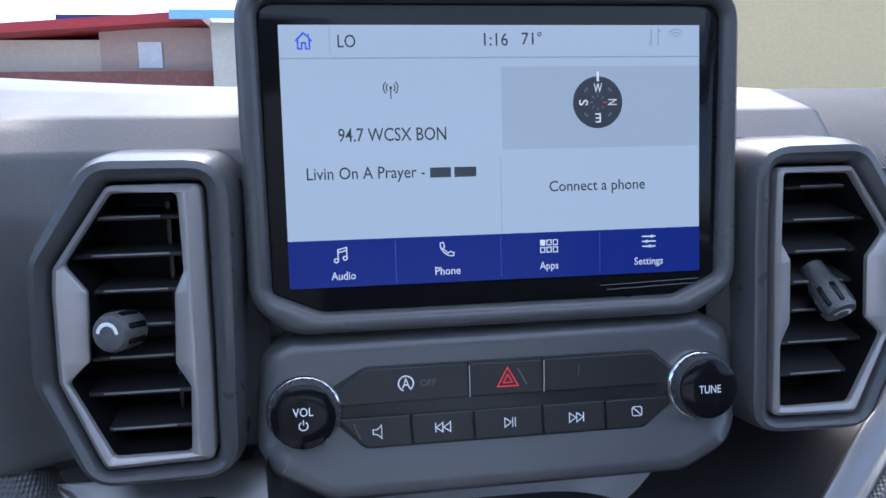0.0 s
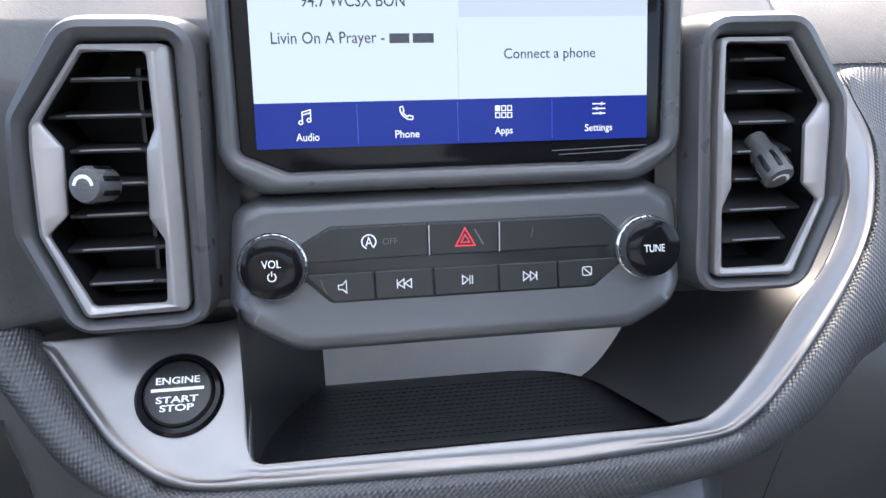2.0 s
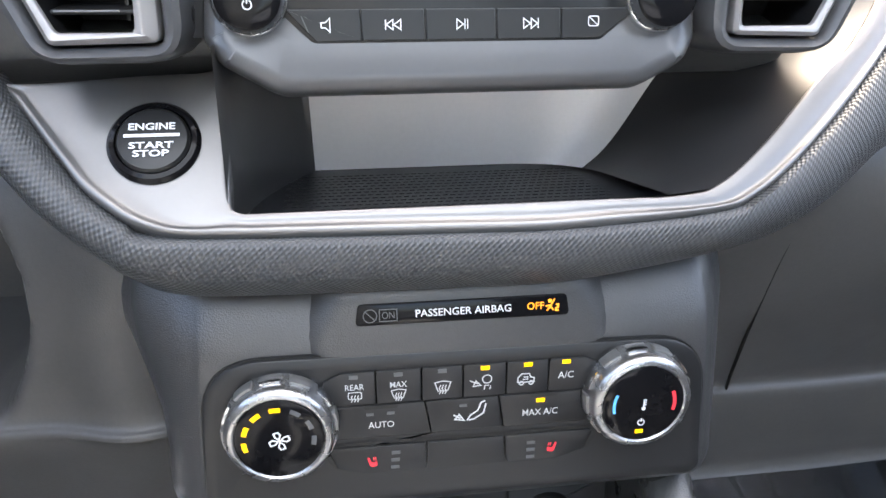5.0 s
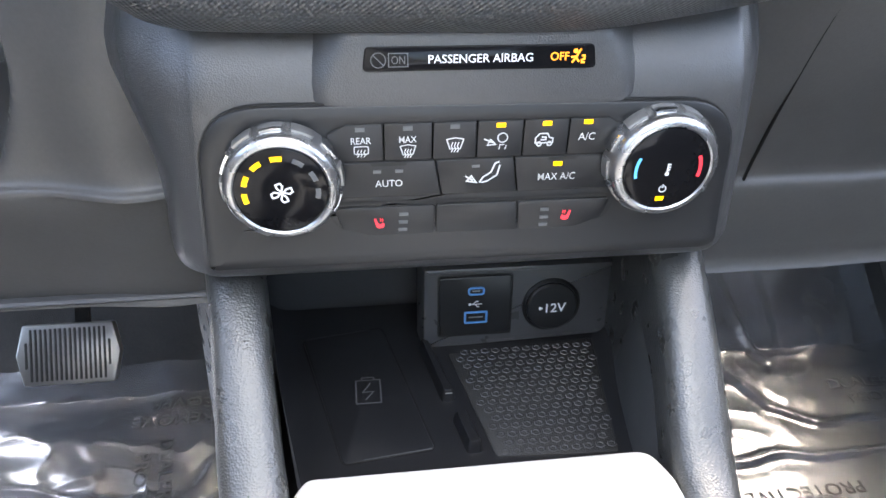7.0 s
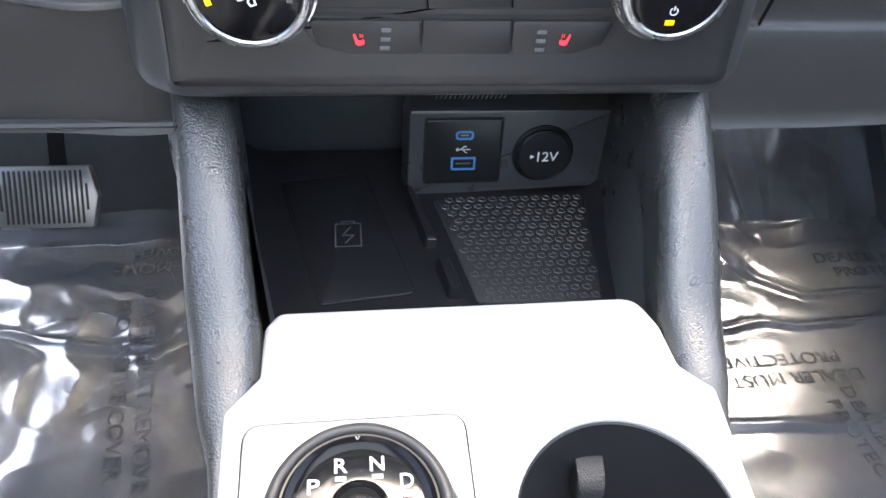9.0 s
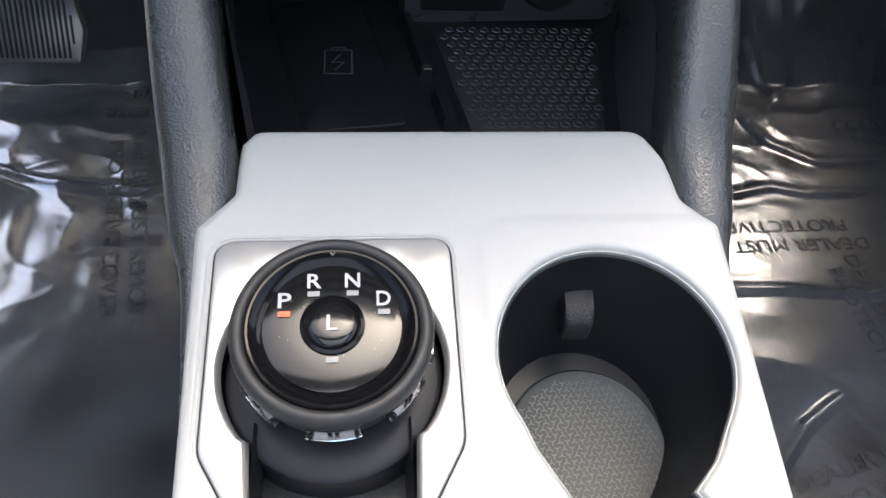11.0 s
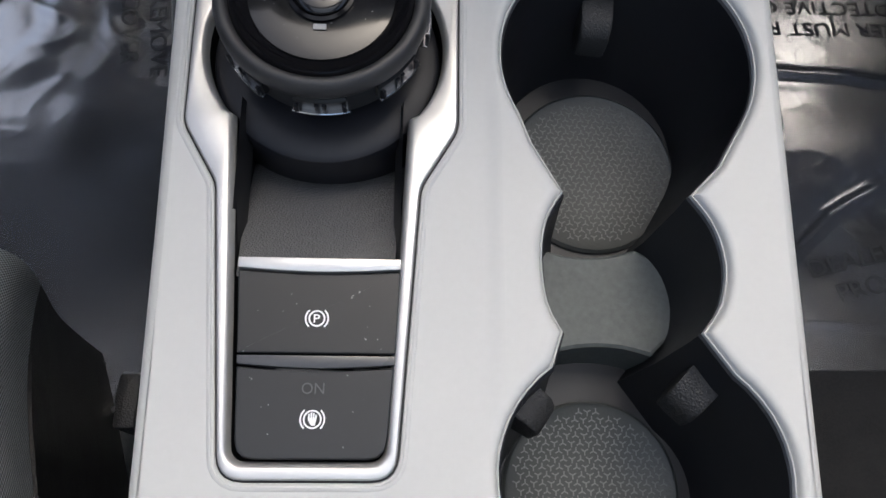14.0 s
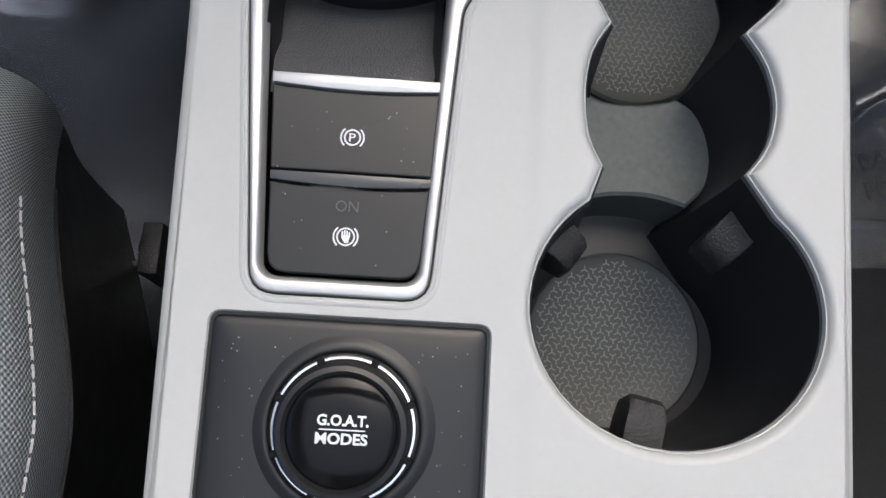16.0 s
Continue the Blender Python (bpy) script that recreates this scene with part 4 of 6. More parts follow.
part("needle", fills([rect(0.0418, 0.0825, 0.0010, 0.0040)], SCREEN, 0.0009), LIT, comp)
for words, u, v, turn in (("W", 0, 0.0058, 0), ("N", 0.0062, 0, -90), ("E", 0, -0.0064, 180), ("S", -0.0062, 0, 90)):
    lettering(words, 0, 0, 0.0036 if words == "W" else 0.0024, 0.0038, SCREEN @ pose(0.0418 + u, 0.0720 + v, 0, 0, 0, turn), LIT, comp, 0.0009, bold=0.01)
part("tick", ribbon([[(0.0418 + 0.0022 * math.cos(radians(a)), 0.0720 + 0.0022 * math.sin(radians(a))), (0.0418 + 0.0034 * math.cos(radians(a)), 0.0720 + 0.0034 * math.sin(radians(a)))] for a in range(45, 360, 45)], 0.0003, SCREEN, 0.0009), INKPALE, comp)
part("tick", ribbon([[(0.0440, 0.0720), (0.0456, 0.0720)]], 0.0004, SCREEN, 0.0009), RED, comp)
part("text_bar", fills([[(0.0418 + 0.0072 * math.cos(radians(a)) + 0.0011 * math.cos(radians(a + 90 + d)), 0.0720 + 0.0072 * math.sin(radians(a)) + 0.0011 * math.sin(radians(a + 90 + d))) for d in (-25, 25, 155, 205)] for a in (45, 135, 225, 315)], SCREEN, 0.0009), DIM, comp)

# ---- audio controls ----
AUDIO = facing(0, 0.331, 0.755, 6)
audio = thing("audio_panel", (0, 0.345, 0.71), "charcoal audio control panel with black buttons and two knobs", "audio controls")
body = rounded([(0.1055, 0.0085, 0.012), (0.090, 0.0165, 0.012), (-0.087, 0.0155, 0.012), (-0.1005, 0.0095, 0.014), (-0.1038, -0.0310, 0.008), (-0.0965, -0.0415, 0.012), (-0.0735, -0.0546, 0.02), (0.0790, -0.0540, 0.02), (0.0985, -0.0440, 0.02), (0.1072, -0.0320, 0.014)], 0.01, 8)
bm = bmesh.new()
rings = []
for d, h in ((0.001, -0.03), (0.0, -0.010), (-0.001, -0.005), (-0.004, -0.001), (-0.009, 0.0)):
    rings.append([AUDIO @ Vector((u, v, h + 0.0065 * max(0, min(1, (-0.026 - v) / 0.014)) ** 1.3)) for u, v in shifted(body, d)])
bridge(bm, rings)
inner = shifted(body, -0.009)
bridge(bm, [rings[-1], [AUDIO @ Vector((u * 0.97, (v + 0.012) * 0.6 - 0.012, 0.0)) for u, v in inner]], False, True)
part("body", bm, PANEL, audio, "charcoal satin body", 60)
well = rounded([(0.0755, -0.0075, 0.004), (0.0665, 0.0008, 0.006), (-0.0585, 0.0008, 0.006), (-0.0730, -0.0075, 0.004), (-0.0730, -0.0200, 0.003), (-0.0590, -0.0335, 0.006), (0.0615, -0.0335, 0.006), (0.0750, -0.0225, 0.004)], 0.004, 5)
part("button_well", slab(well, 0.003, 0.0004, AUDIO, 0.0006), AUDIOKEY, audio)


def key(name, pts, r, m, parent, material=BUTTON, top=0.0016, label="", edge=0.0005):
    return part(name, slab(rounded(pts, r, 4), 0.003, edge, m, top), material, parent, label, 18)


row = [[(-0.0705, -0.0078), (-0.0580, -0.0000), (-0.0154, -0.0000), (-0.0150, -0.0142), (-0.0708, -0.0148)],
       [(-0.0147, -0.0000), (0.0168, -0.0004), (0.0170, -0.0142), (-0.0144, -0.0142)],
       [(0.0175, -0.0002), (0.0655, -0.0002), (0.0745, -0.0080), (0.0742, -0.0142), (0.0176, -0.0142)]]
for pts in row:
    key("button", pts, 0.0008, AUDIO, audio, AUDIOKEY)
xs = (-0.0400, -0.0136, 0.0162, 0.0440)
lower = [[(-0.0700, -0.0200), (-0.0402, -0.0200), (-0.0396, -0.0325), (-0.0580, -0.0328)]] + [[(a + 0.0003, -0.0200), (b - 0.0003, -0.0200), (b + 0.0001, -0.0325), (a + 0.0007, -0.0325)] for a, b in zip(xs, xs[1:])] + [[(0.0443, -0.0200), (0.0735, -0.0200), (0.0735, -0.0238), (0.0612, -0.0325), (0.0447, -0.0325)]]
for pts in lower:
    key("button", pts, 0.0008, AUDIO, audio, AUDIOKEY)
for x in (-0.0148, 0.0172):
    part("separator", box(x - 0.0002, x + 0.0002, 0.3277, 0.3287, 0.741, 0.7546), BRUSHED, audio)
IC = 0.0018
icon("stop_start_icon", [arc(0, 0, 0.5, -50, 250, 20), [(-0.22, -0.3), (0, 0.3), (0.22, -0.3)], [(-0.14, -0.1), (0.14, -0.1)], [(0.45, -0.2), (0.32, -0.4), (0.2, -0.25)]], 0.1, -0.0415, -0.0068, 0.0062, AUDIO, WHITE, audio, IC)
lettering("OFF", -0.0322, -0.0070, 0.0066, 0.0028, AUDIO, DIM, audio, IC)
icon("hazard_icon", [ring([(-0.5, -0.42), (0.5, -0.42), (0, 0.48)]), ring([(-0.22, -0.25), (0.22, -0.25), (0, 0.14)])], 0.06, 0.0016, -0.0070, 0.0088, AUDIO, RED, audio, IC)
part("scuff_mark", ribbon([[(0.0060, -0.0035), (0.0098, -0.0105)]], 0.0007, AUDIO, IC), DIM, audio)
for line in ([(0.0330, -0.0040), (0.0322, -0.0085)], [(-0.0635, -0.0225), (-0.0610, -0.0290)]):
    part("scuff_mark", ribbon([line], 0.0004, AUDIO, IC), DIM, audio)
icon("mute_icon", [ring([(-0.45, -0.2), (-0.45, 0.2), (-0.1, 0.2), (0.25, 0.55), (0.25, -0.55), (-0.1, -0.2)])], 0.085, -0.0535, -0.0262, 0.0050, AUDIO, WHITE, audio, IC)
icon("back_icon", [[(-0.65, -0.4), (-0.65, 0.4)], ring([(-0.05, -0.4), (-0.05, 0.4), (-0.6, 0)]), ring([(0.6, -0.4), (0.6, 0.4), (0.02, 0)])], 0.085, -0.0265, -0.0262, 0.0050, AUDIO, WHITE, audio, IC)
icon("play_icon", [ring([(-0.5, -0.45), (-0.5, 0.45), (0.1, 0)]), [(0.25, -0.45), (0.25, 0.45)], [(0.5, -0.45), (0.5, 0.45)]], 0.085, 0.0020, -0.0262, 0.0045, AUDIO, WHITE, audio, IC)
icon("forward_icon", [[(0.65, -0.4), (0.65, 0.4)], ring([(0.05, -0.4), (0.05, 0.4), (0.6, 0)]), ring([(-0.6, -0.4), (-0.6, 0.4), (-0.02, 0)])], 0.085, 0.0310, -0.0262, 0.0050, AUDIO, WHITE, audio, IC)
icon("screen_off_icon", [ring(rounded(rect(0, 0, 0.95, 0.85), 0.2, 4)), [(-0.45, 0.4), (0.45, -0.4)]], 0.085, 0.0583, -0.0255, 0.0046, AUDIO, WHITE, audio, IC)


def audio_knob(x, v, words):
    m = AUDIO @ pose(x, v, 0, 0, 0, 0) @ Matrix.Diagonal((1, 1, 0.64, 1))
    k = part("knob", lathe([(0.0139, 0.0), (0.0139, 0.0075), (0.0134, 0.010), (0.0133, 0.0150), (0.0127, 0.0163)], m, 64), SURROUND, audio, "dark knob with a chrome ring")
    part("ring", lathe([(0.0153, -0.001), (0.0153, 0.004), (0.0149, 0.0060), (0.0141, 0.0070), (0.0136, 0.0066)], m, 64, cap1=False), CHROME, k, "chrome ring")
    part("cap", lathe([(0.0129, 0.0150), (0.0128, 0.0172), (0.0120, 0.0181), (0.006, 0.0184)], m, 64), GLOSS, k, "gloss black cap")
    for j in range(24):
        q = m @ pose(0, 0, 0, 0, 0, 15 * j)
        part("notch", loops([(0.0130, -0.0005), (0.0143, -0.0005), (0.0143, 0.0005), (0.0130, 0.0005)], [(0, 0.0062), (0, 0.0092), (-0.0002, 0.0096)], q, True, True), SURROUND, k)
    lettering(words, 0, 0.0022 if words == "VOL" else 0.0, 0.0080 if words == "VOL" else 0.0098, 0.0034, m, WHITE, k, 0.0188, bold=0.004)
    if words == "VOL":
        icon("power_icon", [arc(0, 0, 0.45, 120, 420, 16), [(0, 0.1), (0, 0.65)]], 0.12, 0, -0.0033, 0.0038, m, WHITE, k, 0.0188)


audio_knob(-0.0832, -0.0155, "VOL")
audio_knob(0.0868, -0.0155, "TUNE")

# ---- start button ----
start = thing("start_button", (-0.1293, 0.345, 0.665), "round black engine start button on a silver plate", "start button")
part("ring", lathe([(0.0195, -0.001), (0.0195, 0.0012), (0.0180, 0.0030), (0.0160, 0.0034), (0.0152, 0.0012)], PLATE, 64, cap1=False), GLOSS, start, "gloss black ring")
cap = part("cap", lathe([(0.0152, 0.0), (0.0152, 0.0030), (0.0142, 0.0044), (0.010, 0.0050), (0.004, 0.0052)], PLATE, 64), AUDIOKEY, start, "black domed cap")
lettering("ENGINE", 0, 0.0052, 0.0190, 0.0033, PLATE, WHITE, cap, 0.0056, bold=0.022)
part("bar", fills([rect(0, 0.0010, 0.0228, 0.0015)], PLATE, 0.0056), WHITE, cap)
lettering("START", 0, -0.0036, 0.0182, 0.0031, PLATE, WHITE, cap, 0.0056, bold=0.022)
lettering("STOP", 0, -0.0074, 0.0146, 0.0031, PLATE, WHITE, cap, 0.0056, bold=0.022)

# ---- climate pod ----
def pod(s, t):
    plan = smooth_line([(-0.165, 0.46, 0), (-0.153, 0.38, 0), (-0.1465, 0.350, 0), (-0.1400, 0.3330, 0), (-0.1290, 0.3235, 0), (-0.116, 0.3200, 0), (-0.06, 0.3198, 0), (0.004, 0.3195, 0), (0.068, 0.3198, 0), (0.122, 0.3200, 0), (0.1345, 0.3235, 0), (0.1430, 0.3330, 0), (0.1485, 0.350, 0), (0.156, 0.38, 0), (0.170, 0.46, 0)], 72)[round(s * 72)]
    side = smooth_line([(0.95, 0.030, 0.634), (0.95, 0.022, 0.622), (0.952, 0.010, 0.606), (0.958, 0.002, 0.590), (0.965, 0.0, 0.575), (0.985, 0.0, 0.545), (1.0, 0.0, 0.515), (1.01, 0.001, 0.500), (1.005, 0.006, 0.4905), (0.99, 0.02, 0.487), (0.97, 0.08, 0.487)], 50)[round(t * 50)]
    x = (plan.x - 0.004) * side.x
    flare = max(0, min(1, (side.z - 0.515) / 0.07)) * max(0, plan.y - 0.332) * 0.28
    flare += 0.012 * max(0, min(1, (side.z - 0.54) / 0.06)) * (x < 0) * max(0, min(1, (plan.y - 0.322) / 0.02))
    return Vector((x + math.copysign(flare, x) + 0.004, plan.y + side.y, side.z))


part("centre_pod", sheet(pod, 72, 50), GRAIN, dash, "black grained pod round the climate controls", angle=60)
airbag = thing("airbag_indicator", (0.003, 0.325, 0.595), "black passenger airbag indicator strip with lit orange symbol", "indicator")
M = facing(0.003, 0.320, 0.602, 8)
part("hood", loops(rounded([(0.0710, -0.0210, 0.012), (0.0545, 0.0088, 0.006), (-0.0555, 0.0088, 0.006), (-0.0730, -0.0210, 0.012)], 0.006, 6), [(0.015, -0.013), (0.009, -0.0065), (0.004, -0.0024), (0.001, -0.0006), (-0.002, 0.0)], M, False, True), GRAIN, airbag, "grained hood", 60)
part("strip", slab(rounded([(0.0505, -0.0055), (0.0490, 0.0048), (-0.0495, 0.0050), (-0.0510, -0.0052)], 0.0022, 5), 0.003, 0.0005, M, 0.0012), GLOSS, airbag, "gloss black strip")
lettering("PASSENGER AIRBAG", -0.0005, -0.0003, 0.0450, 0.0036, M, WHITE, airbag, 0.0016, bold=0.006)
lettering("OFF", 0.0338, -0.0001, 0.0082, 0.0036, M, ORANGE, airbag, 0.0016, bold=0.012)
icon("belt_symbol", [[(-0.3, -0.5), (0.0, -0.1), (0.35, 0.5)], [(-0.05, -0.05), (-0.4, -0.1)], [(0.0, -0.15), (0.25, -0.45)], [(0.45, 0.0), (0.65, 0.0), (0.65, -0.25), (0.45, -0.3), (0.45, -0.5), (0.7, -0.5)]], 0.14, 0.0410, 0.0, 0.0058, M, ORANGE, airbag, 0.0016, solids=[circle(-0.05, 0.35, 0.18, 12)])
lettering("ON", -0.0357, -0.0004, 0.0058, 0.0034, M, DIM, airbag, 0.0016)
icon("on_frame", [ring(rect(0, 0, 1.3, 0.9)), ring(circle(-1.35, 0, 0.5, 20)), [(-1.7, 0.35), (-1.0, -0.35)]], 0.07, -0.0357, -0.0004, 0.0062, M, DIM, airbag, 0.0016)

climate = thing("climate_panel", (0.004, 0.325, 0.50), "black climate control panel with two chrome-ringed dials and lit buttons", "climate controls")
C = facing(0, 0.3170, 0, 0)
face = rounded([(-0.1235, 0.5025, 0.004), (0.1290, 0.5015, 0.009), (0.1240, 0.5805, 0.030), (-0.1190, 0.5830, 0.030)], 0.01, 9)
part("gap", loops(face, [(0.0009, -0.004), (0.0009, -0.0014)], C, False, True), LINE, climate)
bm = bmesh.new()
rings = [[C @ Vector((u, v, h + 0.0035 * max(0, min(1, (0.516 - v) / 0.010)) ** 0.8)) for u, v in shifted(face, d)] for d, h in ((0, -0.006), (0, -0.0006), (-0.0006, 0.0), (-0.006, 0.0002))]
bridge(bm, rings)
bridge(bm, [rings[-1], [C @ Vector((u * 0.9, (v - 0.548) * 0.6 + 0.546, 0.0002)) for u, v in shifted(face, -0.006)]], False, True)
part("face", bm, BUTTON, climate, "black satin face", 60)


def ckey(pts, r=0.0008, material=BUTTON, label=""):
    b = part("button", slab(rounded(pts, r, 4), 0.002, 0.0004, C, 0.0012), material, climate, label)
    part("gap_line", ribbon([ring(shifted(pts, 0.0003))], 0.0005, C, 0.00055), LINE, b)
    return b


def lamp(b, x, z, on, w=0.0042, h=0.0021):
    part("lamp", slab(rect(x, z, w, h), 0.0004, 0.0001, C, 0.0016), AMBER if on else DIM, b, "lit amber lamp" if on else "unlit lamp")


def ctext(b, words, x, z, w, h=0.0034):
    lettering(words, x, z, w * 0.94, h * 0.92, C, PRINT, b, 0.0016, bold=0.002)


T0, T1 = 0.5742, 0.5568
b = ckey([(-0.0662, T1), (-0.0400, T1), (-0.0400, T0), (-0.0560, T0), (-0.0640, T0 - 0.004)], 0.001)
lamp(b, -0.0500, 0.5720, False), ctext(b, "REAR", -0.0497, 0.5668, 0.0094)
icon("defrost_icon", [ring(rounded(rect(0, 0.1, 1.2, 0.7), 0.15, 3))] + [[(u - 0.06, -0.55), (u + 0.06, -0.3), (u - 0.06, -0.1), (u + 0.06, 0.15)] for u in (-0.28, 0, 0.28)], 0.085, -0.0497, 0.0, 0.0052, C @ pose(0, 0.5617, 0), PRINT, b, 0.0016)
b = ckey([(-0.0394, T1), (-0.0182, T1), (-0.0182, T0), (-0.0394, T0)])
lamp(b, -0.0290, 0.5720, False), ctext(b, "MAX", -0.0290, 0.5668, 0.0084)
WIND = [ring([(-0.62, 0.42), (0, 0.55), (0.62, 0.42), (0.38, -0.32), (-0.38, -0.32)])] + [[(u - 0.06, -0.6), (u + 0.06, -0.35), (u - 0.06, -0.1), (u + 0.06, 0.2)] for u in (-0.22, 0, 0.22)]
icon("defrost_icon", WIND, 0.085, -0.0290, 0.5612, 0.0056, C, PRINT, b, 0.0016)
b = ckey([(-0.0176, T1), (0.0018, T1), (0.0018, T0), (-0.0176, T0)])
lamp(b, -0.0080, 0.5722, False)
icon("defrost_icon", WIND, 0.085, -0.0078, 0.5635, 0.0062, C, PRINT, b, 0.0016)
b = ckey([(0.0024, T1), (0.0230, T1), (0.0230, T0), (0.0024, T0)])
lamp(b, 0.0127, 0.5722, True)
icon("face_vent_icon", [[(-1.0, 0.2), (-0.4, -0.1)], ring([(-0.75, -0.28), (-0.2, -0.22), (-0.55, 0.15)]), ring(circle(0.25, 0.25, 0.33, 16)), [(0.05, -0.6), (0.1, -0.25), (0.4, -0.25)], [(0.45, -0.6), (0.52, -0.3)]], 0.085, 0.0120, 0.5645, 0.0068, C, PRINT, b, 0.0016)
b = ckey([(0.0236, T1), (0.0440, T1), (0.0440, T0), (0.0236, T0)])
lamp(b, 0.0338, 0.5724, True)
icon("recirculate_icon", [ring([(-0.62, -0.28), (0.6, -0.28), (0.6, 0.05), (0.35, 0.12), (0.2, 0.42), (-0.35, 0.42), (-0.62, 0.1)]), ring(circle(-0.35, -0.35, 0.15, 12)), ring(circle(0.38, -0.35, 0.15, 12)), [(-0.2, 0.15), (0.1, 0.15), (0.1, -0.05), (-0.25, -0.05)]], 0.1, 0.0330, 0.5648, 0.0066, C, PRINT, b, 0.0016)
b = ckey([(0.0446, T1), (0.0665, T1), (0.0735, T1 + 0.012), (0.0620, T0), (0.0446, T0)], 0.001)
lamp(b, 0.0528, 0.5726, True), ctext(b, "A/C", 0.0528, 0.5655, 0.0084, 0.0040)
U0, U1 = 0.5558, 0.5382
b = ckey([(-0.0612, U1), (-0.0138, U1), (-0.0168, U0), (-0.0655, U0)])
for x in (-0.0430, -0.0330):
    lamp(b, x, 0.5512, False, 0.0036, 0.0016)
ctext(b, "AUTO", -0.0378, 0.5452, 0.0132, 0.0038)
b = ckey([(-0.0132, U1), (0.0222, U1), (0.0196, U0), (-0.0162, U0)], 0.0008, AUDIOKEY, "glossy black floor vent button")
lamp(b, 0.0022, 0.5522, False, 0.0036, 0.0014)
icon("foot_vent_icon", [[(-0.95, -0.05), (-0.5, -0.35)], ring([(-0.85, -0.38), (-0.3, -0.48), (-0.6, -0.05)]), [(-0.1, -0.5), (0.1, -0.15), (0.55, 0.15), (0.75, 0.7), (1.0, 0.8)], [(0.0, -0.5), (0.35, -0.42), (0.9, -0.05), (1.05, 0.6)]], 0.1, 0.0050, 0.5478, 0.0080, C, PRINT, b, 0.0016)
b = ckey([(0.0228, U1), (0.0690, U1), (0.0655, U0), (0.0202, U0)])
lamp(b, 0.0408, 0.5520, True), ctext(b, "MAX A/C", 0.0408, 0.5455, 0.0190, 0.0040)
# notches and groove are flat, their shade painted as black shapes
for x0, x1 in ((-0.0462, -0.0290), (0.0352, 0.0500)):
    part("finger_notch", fills([[(x0, U0 - 0.0002), (x0 + 0.001, U0 - 0.0018), (x1 - 0.001, U0 - 0.0018), (x1, U0 - 0.0002)]], C, 0.0014), LINE, climate)
part("groove", ribbon([[(-0.0640, 0.5352), (0.004, 0.5342), (0.072, 0.5342)]], 0.0016, C, 0.0008), LINE, climate)
V0, V1 = 0.5325, 0.5160
part("arc_line", ribbon([smooth_line([(-0.0640, 0.5345, 0), (-0.0655, 0.5300, 0), (-0.060, 0.5215, 0), (-0.045, V1, 0), (0.004, V1 - 0.0006, 0), (0.050, V1, 0), (0.066, 0.5215, 0), (0.0705, 0.5290, 0)], 40)], 0.0004, C, 0.0006), LINE, climate)
b = ckey([(-0.0440, V1), (-0.0166, V1), (-0.0160, V0), (-0.0630, V0), (-0.0600, 0.5215)], 0.002)
SEATS = [[(-0.42, -0.35), (-0.42, -0.02), (-0.28, 0.06), (-0.20, -0.05), (-0.10, -0.08), (0.10, 0.02), (0.28, 0.50), (0.44, 0.46), (0.34, -0.02), (0.22, -0.40), (0.0, -0.50), (-0.25, -0.46)]]
icon("heated_seat_icon", [[(-0.30 + 0.17 * k, 0.16), (-0.26 + 0.17 * k, 0.50)] for k in range(2)], 0.09, -0.0427, 0.5240, 0.0056, C @ pose(-0.0854, 0, 0) @ Matrix.Diagonal((-1, 1, 1, 1)), RED, b, 0.0016, solids=SEATS)
for k in range(3):
    lamp(b, -0.0310 - 0.0003 * k, 0.5283 - 0.0042 * k, False, 0.0042, 0.0018)
ckey([(-0.0156, V1), (0.0240, V1), (0.0228, V0), (-0.0152, V0)])
b = ckey([(0.0248, V1), (0.0500, V1), (0.0650, 0.5215), (0.0690, V0), (0.0236, V0)], 0.002)
icon("heated_seat_icon", [[(-0.30 + 0.17 * k, 0.16), (-0.26 + 0.17 * k, 0.50)] for k in range(2)], 0.09, 0.0478, 0.5240, 0.0056, C, RED, b, 0.0016, solids=SEATS)
for k in range(3):
    lamp(b, 0.0370, 0.5275 - 0.0042 * k, False, 0.0042, 0.0018)


def climate_dial(x, z):
    m = facing(x, 0.3170, z, 0) @ Matrix.Diagonal((1, 1, 0.76, 1))
    d = part("dial", lathe([(0.0260, -0.001), (0.0260, 0.004), (0.0254, 0.0085), (0.0252, 0.0155), (0.0243, 0.0182), (0.0226, 0.0198), (0.0212, 0.0200), (0.0202, 0.0188)], m, 72, cap1=False), DIALRING, climate, "satin metal dial ring")
    for j in range(12):
        outline = [*arc(0, 0, 0.0270, -11, 11, 6), *arc(0, 0, 0.0251, 11, -11, 4)]
        part("notch", loops(outline, [(0, 0.0030), (0, 0.0100), (-0.0004, 0.0112)], m @ pose(0, 0, 0, 0, 0, 30 * j + 6), True, True), CHROME if j % 2 else STEEL, d)
    part("cap", lathe([(0.0203, 0.0178), (0.0202, 0.0194), (0.0192, 0.0199), (0.008, 0.0200)], m, 72), GLOSS, d, "gloss black cap")
    return d, m @ pose(0, 0, 0.0204)


d, m = climate_dial(-0.0848, 0.5506)
for k, a in enumerate((190, 159, 127, 93, 59, 26, -5)):
    bm = ribbon([arc(0, 0, 0.0158, a - 9, a + 9, 8)], 0.0023, m)
    part("lamp", bm, AMBER if k < 4 else DIM, d, "lit amber level lamp" if k < 4 else "unlit level lamp")
